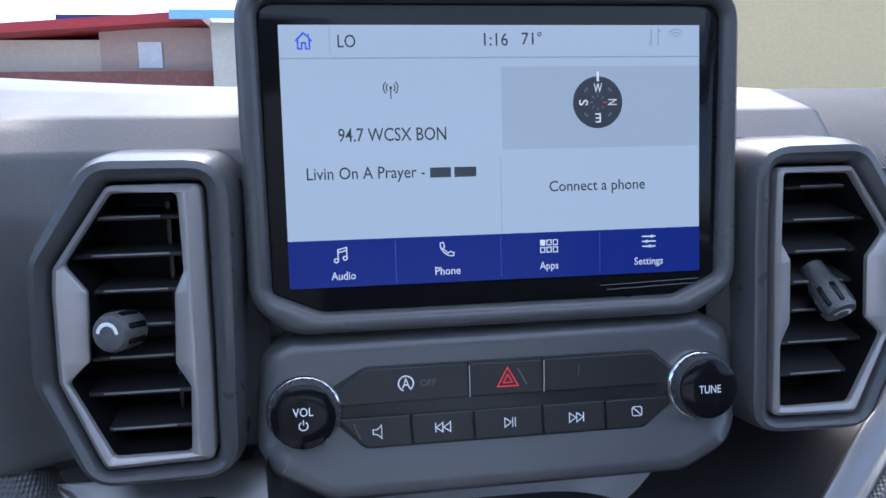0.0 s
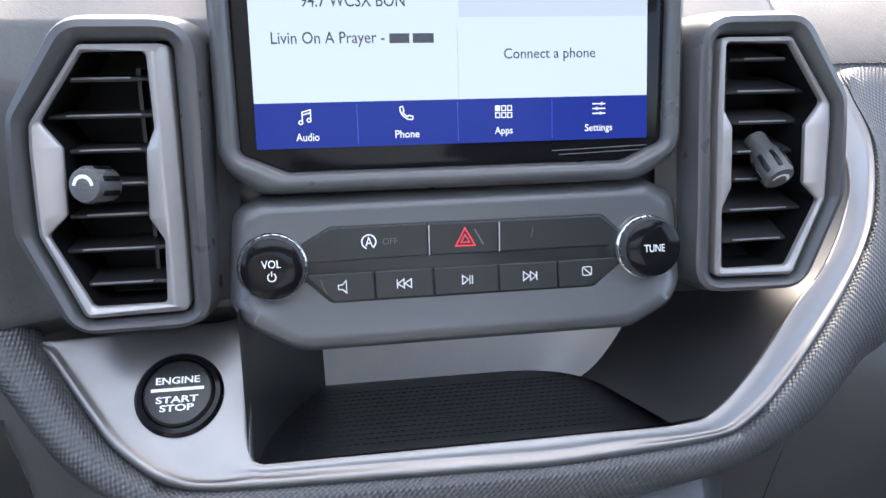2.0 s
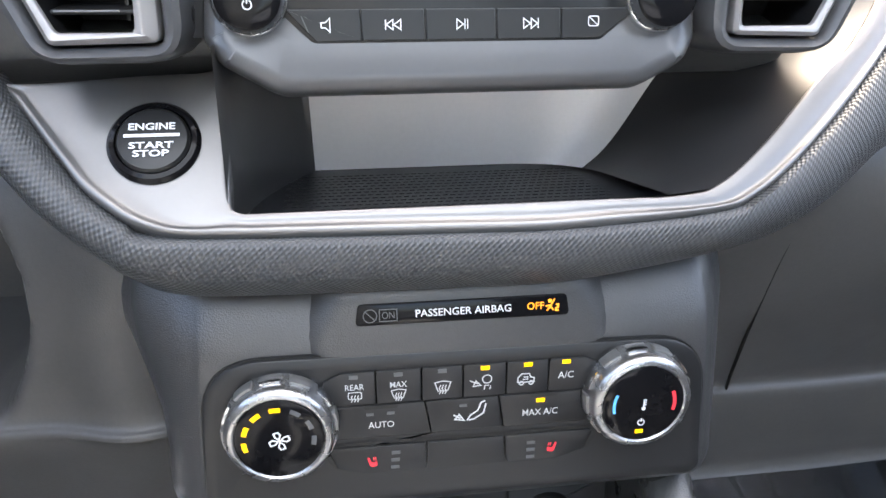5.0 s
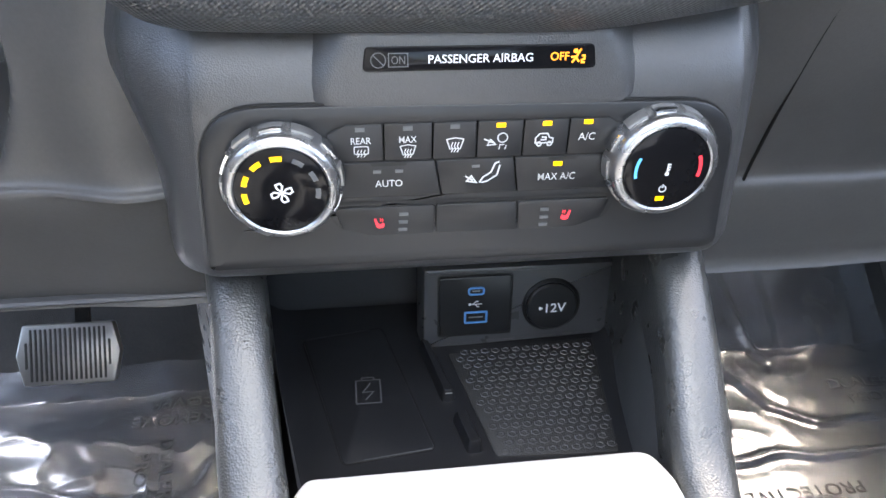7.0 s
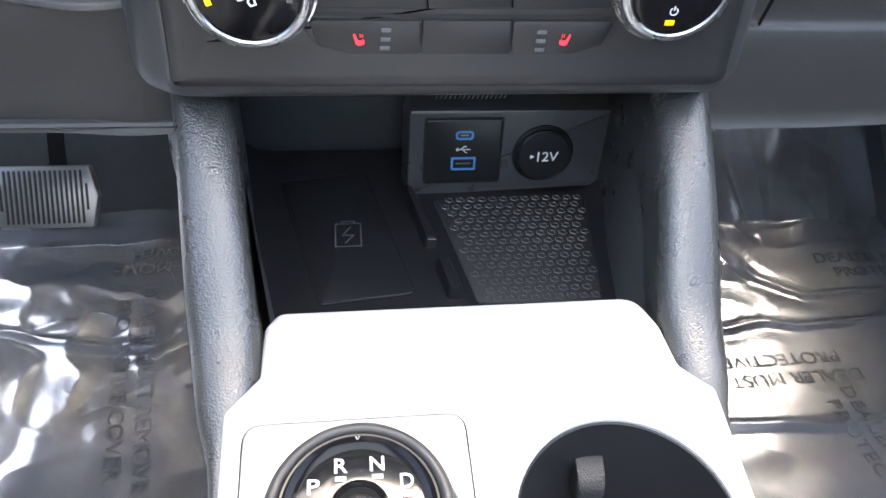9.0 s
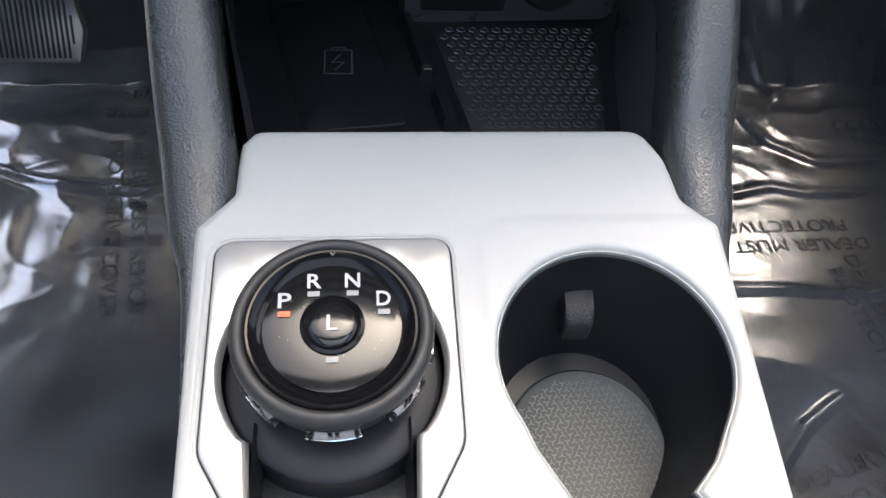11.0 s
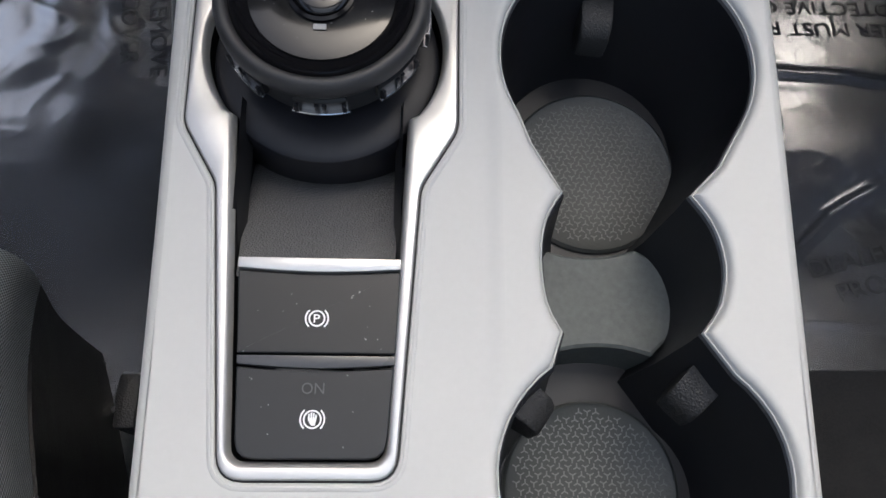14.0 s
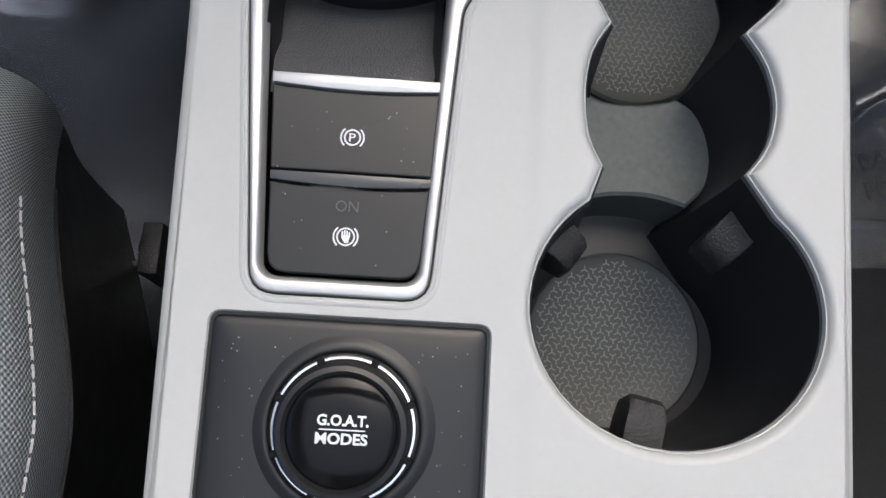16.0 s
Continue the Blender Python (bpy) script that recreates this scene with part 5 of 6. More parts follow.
icon("fan_icon", [ring([(0.08 * math.cos(t0), 0.08 * math.sin(t0)), (0.42 * math.cos(t0 - 0.45), 0.42 * math.sin(t0 - 0.45)), (0.6 * math.cos(t0 - 0.2), 0.6 * math.sin(t0 - 0.2)), (0.6 * math.cos(t0 + 0.25), 0.6 * math.sin(t0 + 0.25)), (0.35 * math.cos(t0 + 0.45), 0.35 * math.sin(t0 + 0.45))]) for t0 in (0.3, 1.87, 3.44, 5.01)], 0.1, 0.0002, -0.0005, 0.0078, m, WHITE, d, 0)
d, m = climate_dial(0.0882, 0.5540)
part("cold_mark", ribbon([arc(0, 0, 0.0150, 155, 195, 10)], 0.0015, m), COOL, d, "blue cold mark")
part("hot_mark", ribbon([arc(0, 0, 0.0155, -15, 25, 10)], 0.0017, m), RED, d, "red hot mark")
icon("thermometer_icon", [[(0, -0.35), (0, 0.6)], [(0, 0.5), (0.25, 0.5)], [(0, 0.25), (0.25, 0.25)], [(0, 0.0), (0.25, 0.0)]], 0.14, 0, 0.0, 0.0052, m, WHITE, d, 0, solids=[circle(0, -0.4, 0.2, 12)])
icon("power_icon", [arc(0, 0, 0.45, 120, 420, 16), [(0, 0.1), (0, 0.65)]], 0.13, -0.0006, -0.0098, 0.0036, m, WHITE, d, 0)
part("lamp", fills([rect(-0.0012, -0.0148, 0.0040, 0.0022)], m), AMBER, d, "lit amber lamp")

# ---- open bin below the climate panel ----
tub = thing("charging_bin", (0.004, 0.37, 0.33), "black open bin with a wireless charging pad and a honeycomb mat", "storage bin")
SLOPE = 0.0
BINM = pose(0, 0.364, 0.36, -math.degrees(math.atan(SLOPE)), 0, 0)


def bin_floor(s, t):
    y = 0.262 + 0.20 * t
    half = 0.098 + 0.030 * t
    x = 0.004 + (s - 0.5) * 2 * half
    lift = 0.010 * max(0, abs(s - 0.5) * 2 - 0.9) / 0.1
    return Vector((x, y, 0.36 - SLOPE * (y - 0.364) + lift))


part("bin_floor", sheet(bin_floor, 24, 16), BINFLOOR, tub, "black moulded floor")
bm = sheet(lambda s, t: Vector((-0.135 + 0.275 * s, 0.468 - 0.01 * t, 0.31 + 0.22 * t)), 6, 6)
part("bin_back", bm, TRAY, tub, "black back wall")
def bin_side(sgn, s, t):
    y = 0.250 + 0.218 * s
    low = 0.1015 + 0.217 * (y - 0.31) if sgn > 0 else 0.0925 + 0.238 * (y - 0.312)
    high = max(low + 0.002, 0.102 + 0.08 * (y - 0.222) if sgn > 0 else 0.0865 + 0.19 * (y - 0.25))
    f = t ** 0.8
    return Vector((sgn * (low + (high - low) * f), y, 0.33 + (0.070 + 0.075 * s) * t))


for sgn in (-1, 1):
    part("bin_side", sheet(lambda s, t: bin_side(sgn, s, t), 12, 8), TRAY, tub, "black side wall")
pad = rounded([(-0.0130, -0.0460), (-0.0390, 0.0700), (-0.0950, 0.0610), (-0.0680, -0.0520)], 0.004, 5)
charger = part("charging_pad", slab(pad, 0.002, 0.0005, BINM, 0.0008), BINFLOOR, tub, "flat matt charging pad")
part("pad_groove", ribbon([ring(shifted(pad, 0.0006))], 0.0012, BINM, 0.0003), LINE, charger)
for line in ([(-0.0930, 0.0616), (-0.0480, 0.0685)], [(-0.0560, -0.0503), (-0.0150, -0.0457)]):
    part("edge_mark", ribbon([line], 0.0006, BINM, 0.0012), FAINT, charger)
icon("battery_icon", [ring(rect(0, 0, 0.8, 1.05)), [(-0.2, 0.53), (-0.2, 0.65), (0.2, 0.65), (0.2, 0.53)], [(0.08, 0.38), (-0.18, -0.02), (0.16, -0.02), (-0.1, -0.38)]], 0.05, -0.0510, 0.0060, 0.0200, BINM, FAINT, charger, 0.0012)
for pts in ([(-0.0130, 0.0480), (-0.0070, 0.0450), (0.0040, -0.0060), (-0.0030, -0.0060)], [(0.0020, -0.0230), (0.0090, -0.0230), (0.0150, -0.0500), (0.0070, -0.0500)]):
    part("divider", loops(rounded(pts[::-1], 0.002, 4), [(0.0015, -0.001), (0, 0.007), (-0.0010, 0.0085)], BINM, False, True), BINFLOOR, tub, "raised black divider")
part("divider_end", fills([[(-0.0022, -0.0072), (0.0034, -0.0072), (0.0024, -0.0062), (-0.0012, -0.0062)]], BINM, 0.0070), BRUSHED, tub)
bm = sheet(lambda s, t: Vector((-0.124 + 0.104 * s, 0.452 + 0.010 * t + 0.012 * max(0, s - 0.85) * 6, 0.408 + 0.09 * t)), 8, 4)
part("upper_back_panel", bm, SURROUND, tub, "dark grey upper back panel")
honey = part("honeycomb_mat", slab(rounded([(0.0230, -0.0560), (0.0990, -0.0600), (0.1130, 0.0440), (0.0060, 0.0380)], 0.003, 4), 0.002, 0.0004, BINM, 0.0012), RUBBER, tub, "black rubber honeycomb mat")
first = None
for i in range(15):
    for j in range(14):
        u, v = 0.010 + 0.0074 * i + 0.0037 * (j % 2), 0.0375 - 0.0070 * j
        left, right = 0.008 + 0.016 * (0.04 - v) / 0.10, 0.112 - 0.014 * (0.04 - v) / 0.10
        if left + 0.003 < u < right - 0.003:
            if first is None:
                bm = bmesh.new()
                hexa = [(0.0029 * math.cos(radians(60 * k + 30)), 0.0026 * math.sin(radians(60 * k + 30))) for k in range(6)]
                bridge(bm, [[Vector((a, b, h)) for a, b in shifted(hexa, d)] for d, h in ((0.0004, 0), (0, 0.0006), (-0.0007, 0.0006), (-0.0010, 0.0))])
                first = mesh_of("cell", bm, HEXA)
            ob = new("cell", first)
            ob.parent = honey
            ob.matrix_local = Matrix.Translation(-origin(tub)) @ BINM @ pose(u, v, 0.0012)

# ---- charging sockets ----
USBM = facing(-0.0042, 0.4150, 0.3903, 8) @ Matrix.Scale(0.92, 4)
usb = thing("usb_panel", (0.055, 0.42, 0.36), "black socket panel with two blue-edged charging ports", "usb panel")
part("bezel", loops(rounded([(-0.0080, -0.0360), (0.1385, -0.0310), (0.1400, 0.0335), (-0.0070, 0.0345)], 0.004, 5), [(0.002, -0.02), (0.0, -0.003), (-0.0015, 0.0), (-0.004, 0.0005)], USBM, True, True), SURROUND, usb, "black bezel")
part("port_plate", slab(rounded(rect(0.0325, 0.0020, 0.0545, 0.0500), 0.002, 4), 0.002, 0.0006, USBM, 0.0022), BUTTON, usb, "black port plate")
part("gap", ribbon([ring(rounded(rect(0.0325, 0.0020, 0.0560, 0.0515), 0.002, 4))], 0.0012, USBM, 0.0009), LINE, usb)
for v, w, h, r in ((0.0150, 0.0130, 0.0070, 0.0032), (-0.0075, 0.0180, 0.0105, 0.0012)):
    port = part("port", loops(rounded(rect(0.0330, v, w, h), r, 5), [(0, 0.0022), (0, 0.0027), (-0.0016, 0.0027), (-0.0016, 0.0010)], USBM, False, True), BLUE, usb, "blue-edged port")
    part("slot", fills([rounded(rect(0.0330, v, w - 0.0034, h - 0.0034), r * 0.6, 4)], USBM, 0.0013), DARK, port)
    part("contact", slab(rect(0.0330, v, w - 0.007, 0.0012), 0.001, 0.0002, USBM, 0.0024), STEEL, port)
icon("usb_icon", [[(-0.6, 0), (0.6, 0)], [(-0.3, 0), (0, 0.3), (0.25, 0.3)], [(-0.1, 0), (0.15, -0.3), (0.3, -0.3)]], 0.12, 0.0330, 0.0040, 0.0078, USBM, WHITE, usb, 0.0026, solids=[circle(-0.6, 0, 0.16, 10)])
socket = thing("power_socket", (0.08, 0.412, 0.37), "round black twelve volt socket with a closed cap", "power socket")
SOCK = USBM @ pose(0.0915, -0.0010, 0)
part("ring", lathe([(0.0225, 0.0), (0.0225, 0.002), (0.0208, 0.0036), (0.0200, 0.003)], SOCK, 48, cap1=False), BUTTON, socket)
part("cap", lathe([(0.0200, 0.001), (0.0198, 0.0045), (0.0185, 0.0056), (0.008, 0.006)], SOCK, 48), BUTTON, socket, "black cap")
lettering("12V", 0.0025, 0.0, 0.0155, 0.0078, SOCK, WHITE, socket, 0.0064, bold=0.01)
part("arrow", fills([[(-0.0105, 0.0018), (-0.0105, -0.0018), (-0.0072, 0.0)]], SOCK, 0.0064), WHITE, socket)

# ---- centre console ----
TOP = pose(0, 0, 0.3905, 5.71)
console = thing("centre_console", (0.004, 0.08, 0.03), "centre console with satin silver top and black grained sides", "centre console")
shape = rounded([(0.1055, -0.16, 0.002), (0.1105, 0.08, 0.05), (0.1138, 0.2080, 0.006), (0.1005, 0.2215, 0.006), (0.0985, 0.2450, 0.02), (0.0920, 0.2650, 0.012), (-0.0850, 0.2650, 0.008), (-0.0908, 0.2550, 0.004), (-0.0912, 0.2270, 0.005), (-0.1055, 0.2105, 0.006), (-0.1024, 0.08, 0.05), (-0.0985, -0.16, 0.002)], 0.004, 7)


def cup_outline():
    a, b, c, d = (0.0752, 0.0985), (0.0314, 0.0987), (0.0296, 0.0513), (0.0752, 0.0515)
    pts = [a, (0.0858, 0.1090), *arc(0.0570, 0.150, 0.0457, -30, 210, 44), (0.0215, 0.1160), b]
    pts += [(p.x, p.y) for p in smooth_line([(*b, 0), (0.0258, 0.0890, 0), (0.0236, 0.0760, 0), (0.0250, 0.0610, 0), (*c, 0)], 12)[1:]]
    pts += [(0.0540 + 0.0456 * math.cos(radians(t)), 0.0075 + 0.0415 * math.sin(radians(t))) for t in range(128, 412, 7)]
    pts += [(p.x, p.y) for p in smooth_line([(*d, 0), (0.0820, 0.0610, 0), (0.0848, 0.0745, 0), (0.0820, 0.0880, 0), (*a, 0)], 12)[:-1]]
    return pts


CUPS = cup_outline()
plate = rounded([(-0.0215, 0.0050, 0.009), (-0.0155, 0.0980, 0.012), (-0.0032, 0.1190, 0.014), (-0.0028, 0.2030, 0.009), (-0.0965, 0.2030, 0.009), (-0.0958, 0.1190, 0.014), (-0.0835, 0.0980, 0.012), (-0.0752, 0.0050, 0.009)], 0.01, 6)
mode = rounded([(-0.0026, -0.0850), (-0.0026, 0.0002), (-0.0856, 0.0002), (-0.0856, -0.0850)], 0.0042, 7)
rim = shifted(CUPS, 0.0034)
bm = holed(shifted(shape, -0.005), [plate, mode, rim], TOP)
bridge(bm, [[TOP @ Vector((u, v, h)) for u, v in shifted(shape, d)] for d, h in ((-0.005, 0.0), (-0.0032, -0.0005), (-0.0014, -0.0022), (-0.0004, -0.005), (0.0, -0.011), (0.0, -0.024))])
bridge(bm, [[TOP @ Vector((u, v, h)) for u, v in shifted(CUPS, d)] for d, h in ((0.0034, 0.0), (0.0027, -0.0001), (0.0020, -0.0004), (0.0013, -0.0010), (0.0009, -0.0018), (0.0006, -0.0026), (0.0003, -0.0021), (0.0, -0.0022), (-0.0002, -0.0040))])
for hole in (plate, mode):
    bridge(bm, [[TOP @ Vector((u, v, h)) for u, v in shifted(hole, d)] for d, h in ((0, 0), (-0.0006, -0.0012), (-0.0006, -0.004))])
for v0 in (0.222, 0.228, 0.234, 0.240, 0.246, 0.252, 0.257):
    bmesh.ops.bisect_plane(bm, geom=bm.verts[:] + bm.edges[:] + bm.faces[:], plane_co=TOP @ Vector((0, v0, 0)), plane_no=TOP.to_3x3() @ Vector((0, 1, 0)))
bridge(bm, [[TOP @ Vector((u, v, h)) for u, v in shifted(plate, d)] for d, h in ((0.0006, -0.0002), (0.0008, 0.0004), (0.0016, 0.0005), (0.0024, -0.0002))])
BACK = TOP.inverted()
for v in bm.verts:
    q = BACK @ v.co
    if q.y > 0.222:
        q.z -= 0.0055 * ((q.y - 0.222) / 0.043) ** 2
        v.co = TOP @ q
def raised(u, v):
    """How far a place on the top lies on the raised field round the cups."""
    a, b = 0.0225 - u, v - 0.1960
    d = (math.hypot(a, b) if a > 0 and b > 0 else max(a, b)) - 0.0145
    f = min(1, max(0, (0.0030 - d) / 0.0060))
    return 0.0007 * f * f * (3 - 2 * f)


def cut(co, no):
    bmesh.ops.bisect_plane(bm, geom=bm.verts[:] + bm.edges[:] + bm.faces[:], plane_co=TOP @ Vector((*co, 0)), plane_no=TOP.to_3x3() @ Vector((*no, 0)))


for k in range(9):
    cut((0.0046 + 0.0009 * k, 0), (1, 0)), cut((0, 0.2070 + 0.0009 * k), (0, 1))
for k in range(5):
    cut((0.0125 + 0.0024 * k, 0), (1, 0)), cut((0, 0.1965 + 0.0024 * k), (0, 1))
for v in bm.verts:
    q = BACK @ v.co
    q.z += raised(q.x, q.y)
    v.co = TOP @ q
panel = part("top_panel", bm, SILVER, console, "satin silver top panel", 50)
for f in panel.data.polygons:
    f.use_smooth = f.normal.dot(TOP.to_3x3() @ Vector((0, 0, 1))) < 0.999995
bm = loops(shape, [(-0.003, -0.016), (-0.002, -0.06), (0.012, -0.20), (0.03, -0.36)], TOP, False, False)
part("body", bm, GRAIN, console, "black grained body")


def console_arm(side):
    st = [(0.45, 0.470, 0.165, 0.118), (0.40, 0.492, 0.146, 0.109), (0.36, 0.490, 0.1370, 0.104), (0.33, 0.479, 0.1320, 0.1015), (0.30, 0.461, 0.1290, 0.0985), (0.27, 0.439, 0.1265, 0.0945), (0.245, 0.421, 0.1235, 0.0912), (0.215, 0.4095, 0.1185, 0.0915), (0.19, 0.400, 0.1120, 0.1000), (0.12, 0.385, 0.1065, 0.1000)]
    line = smooth_line([(o, y, z) for y, z, o, i in st], 40)
    inn = smooth_line([(i, 0, 0) for y, z, o, i in st], 40)
    rows = []
    for p, q in zip(line, inn):
        o, i, w = p.x, q.x, p.x - q.x
        sec = [(o + 0.035, 0.03), (o + 0.012, 0.20), (o + 0.003, p.z - 0.07), (o + 0.0005, p.z - 0.03)]
        for k in range(9):
            a = math.pi * k / 8
            sec.append(((o + i) / 2 + w / 2 * math.copysign(abs(math.cos(a)) ** 0.75, math.cos(a)), p.z - 0.016 + 0.016 * math.sin(a) ** 0.8))
        sec += [(i + 0.0012, p.z - 0.04), (i + 0.0025, max(0.30, p.z - 0.12))]
        rows.append([(side * x + (0.008 if side > 0 else 0), p.y, z) for x, z in sec])
    bm = bmesh.new()
    bridge(bm, rows, closed=False)
    part("side_arm", bm, ARM, console, "black grained side arm", 70)


console_arm(-1)
console_arm(1)

# ---- gear selector ----
gear = thing("gear_selector", (-0.0495, 0.13, 0.37), "black rotary gear selector in a bright metal plate", "gear selector")
slot = [(-0.0252, 0.0105), (-0.0195, 0.1245), *arc(-0.0495, 0.150, 0.0412, -38, 218, 48), (-0.0795, 0.1245), (-0.0722, 0.0105)]
slot = [*arc(-0.0300, 0.0155, 0.0050, -90, 0, 5), (-0.0200, 0.1230), *slot[2:-2], (-0.0792, 0.1230), *arc(-0.0675, 0.0155, 0.0050, 180, 270, 5)]
bm = holed(shifted(plate, -0.0017), [shifted(slot, 0.0014)], TOP, 0.0010)
bridge(bm, [[TOP @ Vector((u, v, h)) for u, v in shifted(plate, d)] for d, h in ((-0.0010, -0.003), (-0.0010, 0.0002), (-0.0012, 0.0008), (-0.0017, 0.0010))])
bridge(bm, [[TOP @ Vector((u, v, h)) for u, v in shifted(slot, d)] for d, h in ((0.0014, 0.0010), (0.0006, 0.0007), (0.0, -0.0004), (-0.0008, -0.004))])
part("plate", bm, BRUSHED, gear, "bright satin metal plate", 50)
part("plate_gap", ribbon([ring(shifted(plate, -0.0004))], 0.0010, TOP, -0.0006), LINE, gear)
part("well", loops(slot, [(-0.0008, -0.003), (-0.001, -0.045)], TOP, False, True), DARK, gear)
bm = sheet(lambda s, t: TOP @ Vector((-0.0775 + 0.003 * (1 - t) + (0.056 - 0.006 * (1 - t)) * s, 0.068 + 0.050 * t, -0.0030 - 0.0290 * t ** 1.25)), 12, 12)
part("ramp", bm, RAMP, gear, "black grained ramp")
for x in (-0.0770, -0.0225):
    bm = sheet(lambda s, t: TOP @ Vector((x + 0.0025 * t * (1 if x < -0.05 else -1), 0.070 + 0.06 * s, -0.001 - 0.012 * t)), 4, 3)
    part("ramp_side", bm, BUTTON, gear)
K = TOP @ pose(-0.0495, 0.1480, 0, 0, 0, 0)
part("base", lathe([(0.0400, -0.046), (0.0398, -0.008), (0.0392, -0.0062), (0.0375, -0.0050), (0.030, -0.0046)], K, 72), BASEBLACK, gear, "matt black base")
K = TOP @ pose(-0.0490, 0.1545, -0.0008, 0, 0, 0) @ Matrix.Scale(0.985, 4)
dial = part("dial", lathe([(0.0322, 0.004), (0.0322, 0.0150), (0.0330, 0.0172), (0.0347, 0.0186), (0.0354, 0.0204), (0.0354, 0.0222), (0.0349, 0.0241), (0.0340, 0.0255), (0.0328, 0.0262), (0.0316, 0.0261), (0.0306, 0.0253), (0.0301, 0.0240)], K, 96, cap1=False), DIALRUBBER, gear, "black rubber-edged rotary dial", 80)
part("inner_ring", lathe([(0.0303, 0.0238), (0.0300, 0.0252), (0.0293, 0.0259), (0.0285, 0.0258), (0.0272, 0.0246), (0.0254, 0.0236), (0.0240, 0.0230)], K, 96, cap1=False), GLOSS, dial, "gloss black ring")
part("cap", lathe([(0.0241, 0.0228), (0.0238, 0.0240), (0.02, 0.0246), (0.0115, 0.0248)], K, 72), PIANO, dial, "gloss black cap")
part("centre_ring", lathe([(0.0112, 0.0246), (0.0110, 0.0258), (0.0098, 0.0262), (0.0088, 0.0252)], K, 48, cap1=False), GLOSS, dial)
part("centre_button", lathe([(0.0088, 0.0246), (0.0087, 0.0256), (0.0081, 0.0262), (0.0068, 0.0266), (0.0045, 0.0268), (0.002, 0.0269)], K, 48), PIANO, dial, "gloss black centre button")
for words, u, v, w in (("P", -0.0165, 0.0098, 0.0046), ("R", -0.0064, 0.0172, 0.0050), ("N", 0.0070, 0.0172, 0.0054), ("D", 0.0178, 0.0098, 0.0050), ("L", 0.0, 0.0, 0.0038)):
    lettering(words, u, v, w, 0.0058, K, GREYPRINT, dial, 0.0272 if words == "L" else 0.0250, bold=0.016)
for u, v, lit in ((-0.0165, 0.0045, True), (-0.0066, 0.0120, False), (0.0070, 0.0120, False), (0.0178, 0.0045, False), (0.0, -0.0128, False)):
    part("lamp", fills([rect(u, v, 0.0042, 0.0020)], K, 0.0252), PARKLAMP if lit else UNLIT, dial, "lit red-orange lamp" if lit else "unlit lamp")
part("notch_mark", ribbon([[(-0.0008, 0.0280), (0.0, 0.0268), (0.0008, 0.0280)]], 0.0003, K, 0.0264), UNLIT, dial)
for a in (222, 270, 318, 0, 45, 90, 135, 180):
    q = K @ pose(0, 0, 0, 0, 0, a)
    bm = loops([*arc(0, 0, 0.0344, -15, 15, 8), *arc(0, 0, 0.0316, 15, -15, 4)], [(0, 0.0085), (0, 0.0150), (-0.0008, 0.0160)], q, True, True)
    tab = part("grip", bm, BUTTON, dial, "ribbed grip with a chrome edge")
    part("chrome_edge", loops([*arc(0, 0, 0.0360, -15.5, 15.5, 10), *arc(0, 0, 0.0338, 15.5, -15.5, 10)], [(0, 0.0092), (0, 0.0098), (-0.0003, 0.0101)], q, True, True), CHROME, tab)
    for k in (-0.0078, -0.0012, 0.0012, 0.0078):
        part("rib", loops(rounded(rect(0.0345, k, 0.0014, 0.0014), 0.0003, 3), [(0, 0.0102), (0, 0.0140), (-0.0003, 0.0144)], q, True, True), BASEBLACK, tab)

# ---- parking brake switches ----
brake = thing("parking_brake_switch", (-0.048, 0.055, 0.385), "black parking brake switch with a bright top edge", "switch", "console switches")
key("face", [(-0.0716, 0.0432), (-0.0232, 0.0432), *bow(-0.0222, -0.0732, 0.0694, 0.0682)], 0.0006, TOP, brake, BUTTON, 0.0006, "black switch face")
part("edge", slab([*bow(-0.0733, -0.0222, 0.0700, 0.0688), (-0.0222, 0.0734), (-0.0733, 0.0734)], 0.003, 0.0005, TOP, 0.0012), BRUSHED, brake, "bright metal edge")
icon("brake_icon", [ring(circle(0, 0, 0.42, 24)), arc(0, 0, 0.62, -48, 48), arc(0, 0, 0.62, 132, 228)], 0.1, -0.0478, 0.0540, 0.0056, TOP, WHITE, brake, 0.0009)
lettering("P", -0.0478, 0.0540, 0.0020, 0.0026, TOP, WHITE, brake, 0.0009, bold=0.01)
hold = thing("hold_switch", (-0.048, 0.025, 0.38), "black brake hold switch with dim lettering", "switch", "console switches")
key("face", [(-0.0700, 0.0119, 0.006), (-0.0255, 0.0119, 0.006), *bow(-0.0236, -0.0714, 0.0392, 0.0380)], 0.0006, TOP, hold, BUTTON, 0.0006, "black switch face")
part("edge", slab([*bow(-0.0714, -0.0234, 0.0398, 0.0386), (-0.0233, 0.0426), (-0.0715, 0.0426)], 0.003, 0.0005, TOP, 0.0010), SURROUND, hold, "dark grey edge")
lettering("ON", -0.0478, 0.0326, 0.0068, 0.0034, TOP, DIM, hold, 0.0014)
icon("hold_icon", [arc(0, 0, 0.62, -48, 48), arc(0, 0, 0.62, 132, 228), ring(circle(0, 0, 0.44, 24)), [(-0.18, 0.05), (-0.18, 0.28)], [(-0.06, 0.05), (-0.06, 0.34)], [(0.06, 0.05), (0.06, 0.32)], [(0.18, 0.05), (0.18, 0.24)]], 0.09, -0.0476, 0.0235, 0.0058, TOP, WHITE, hold, 0.0009, solids=[[(-0.22, -0.05), (-0.05, -0.32), (0.14, -0.32), (0.22, 0.05), (-0.22, 0.08)]])

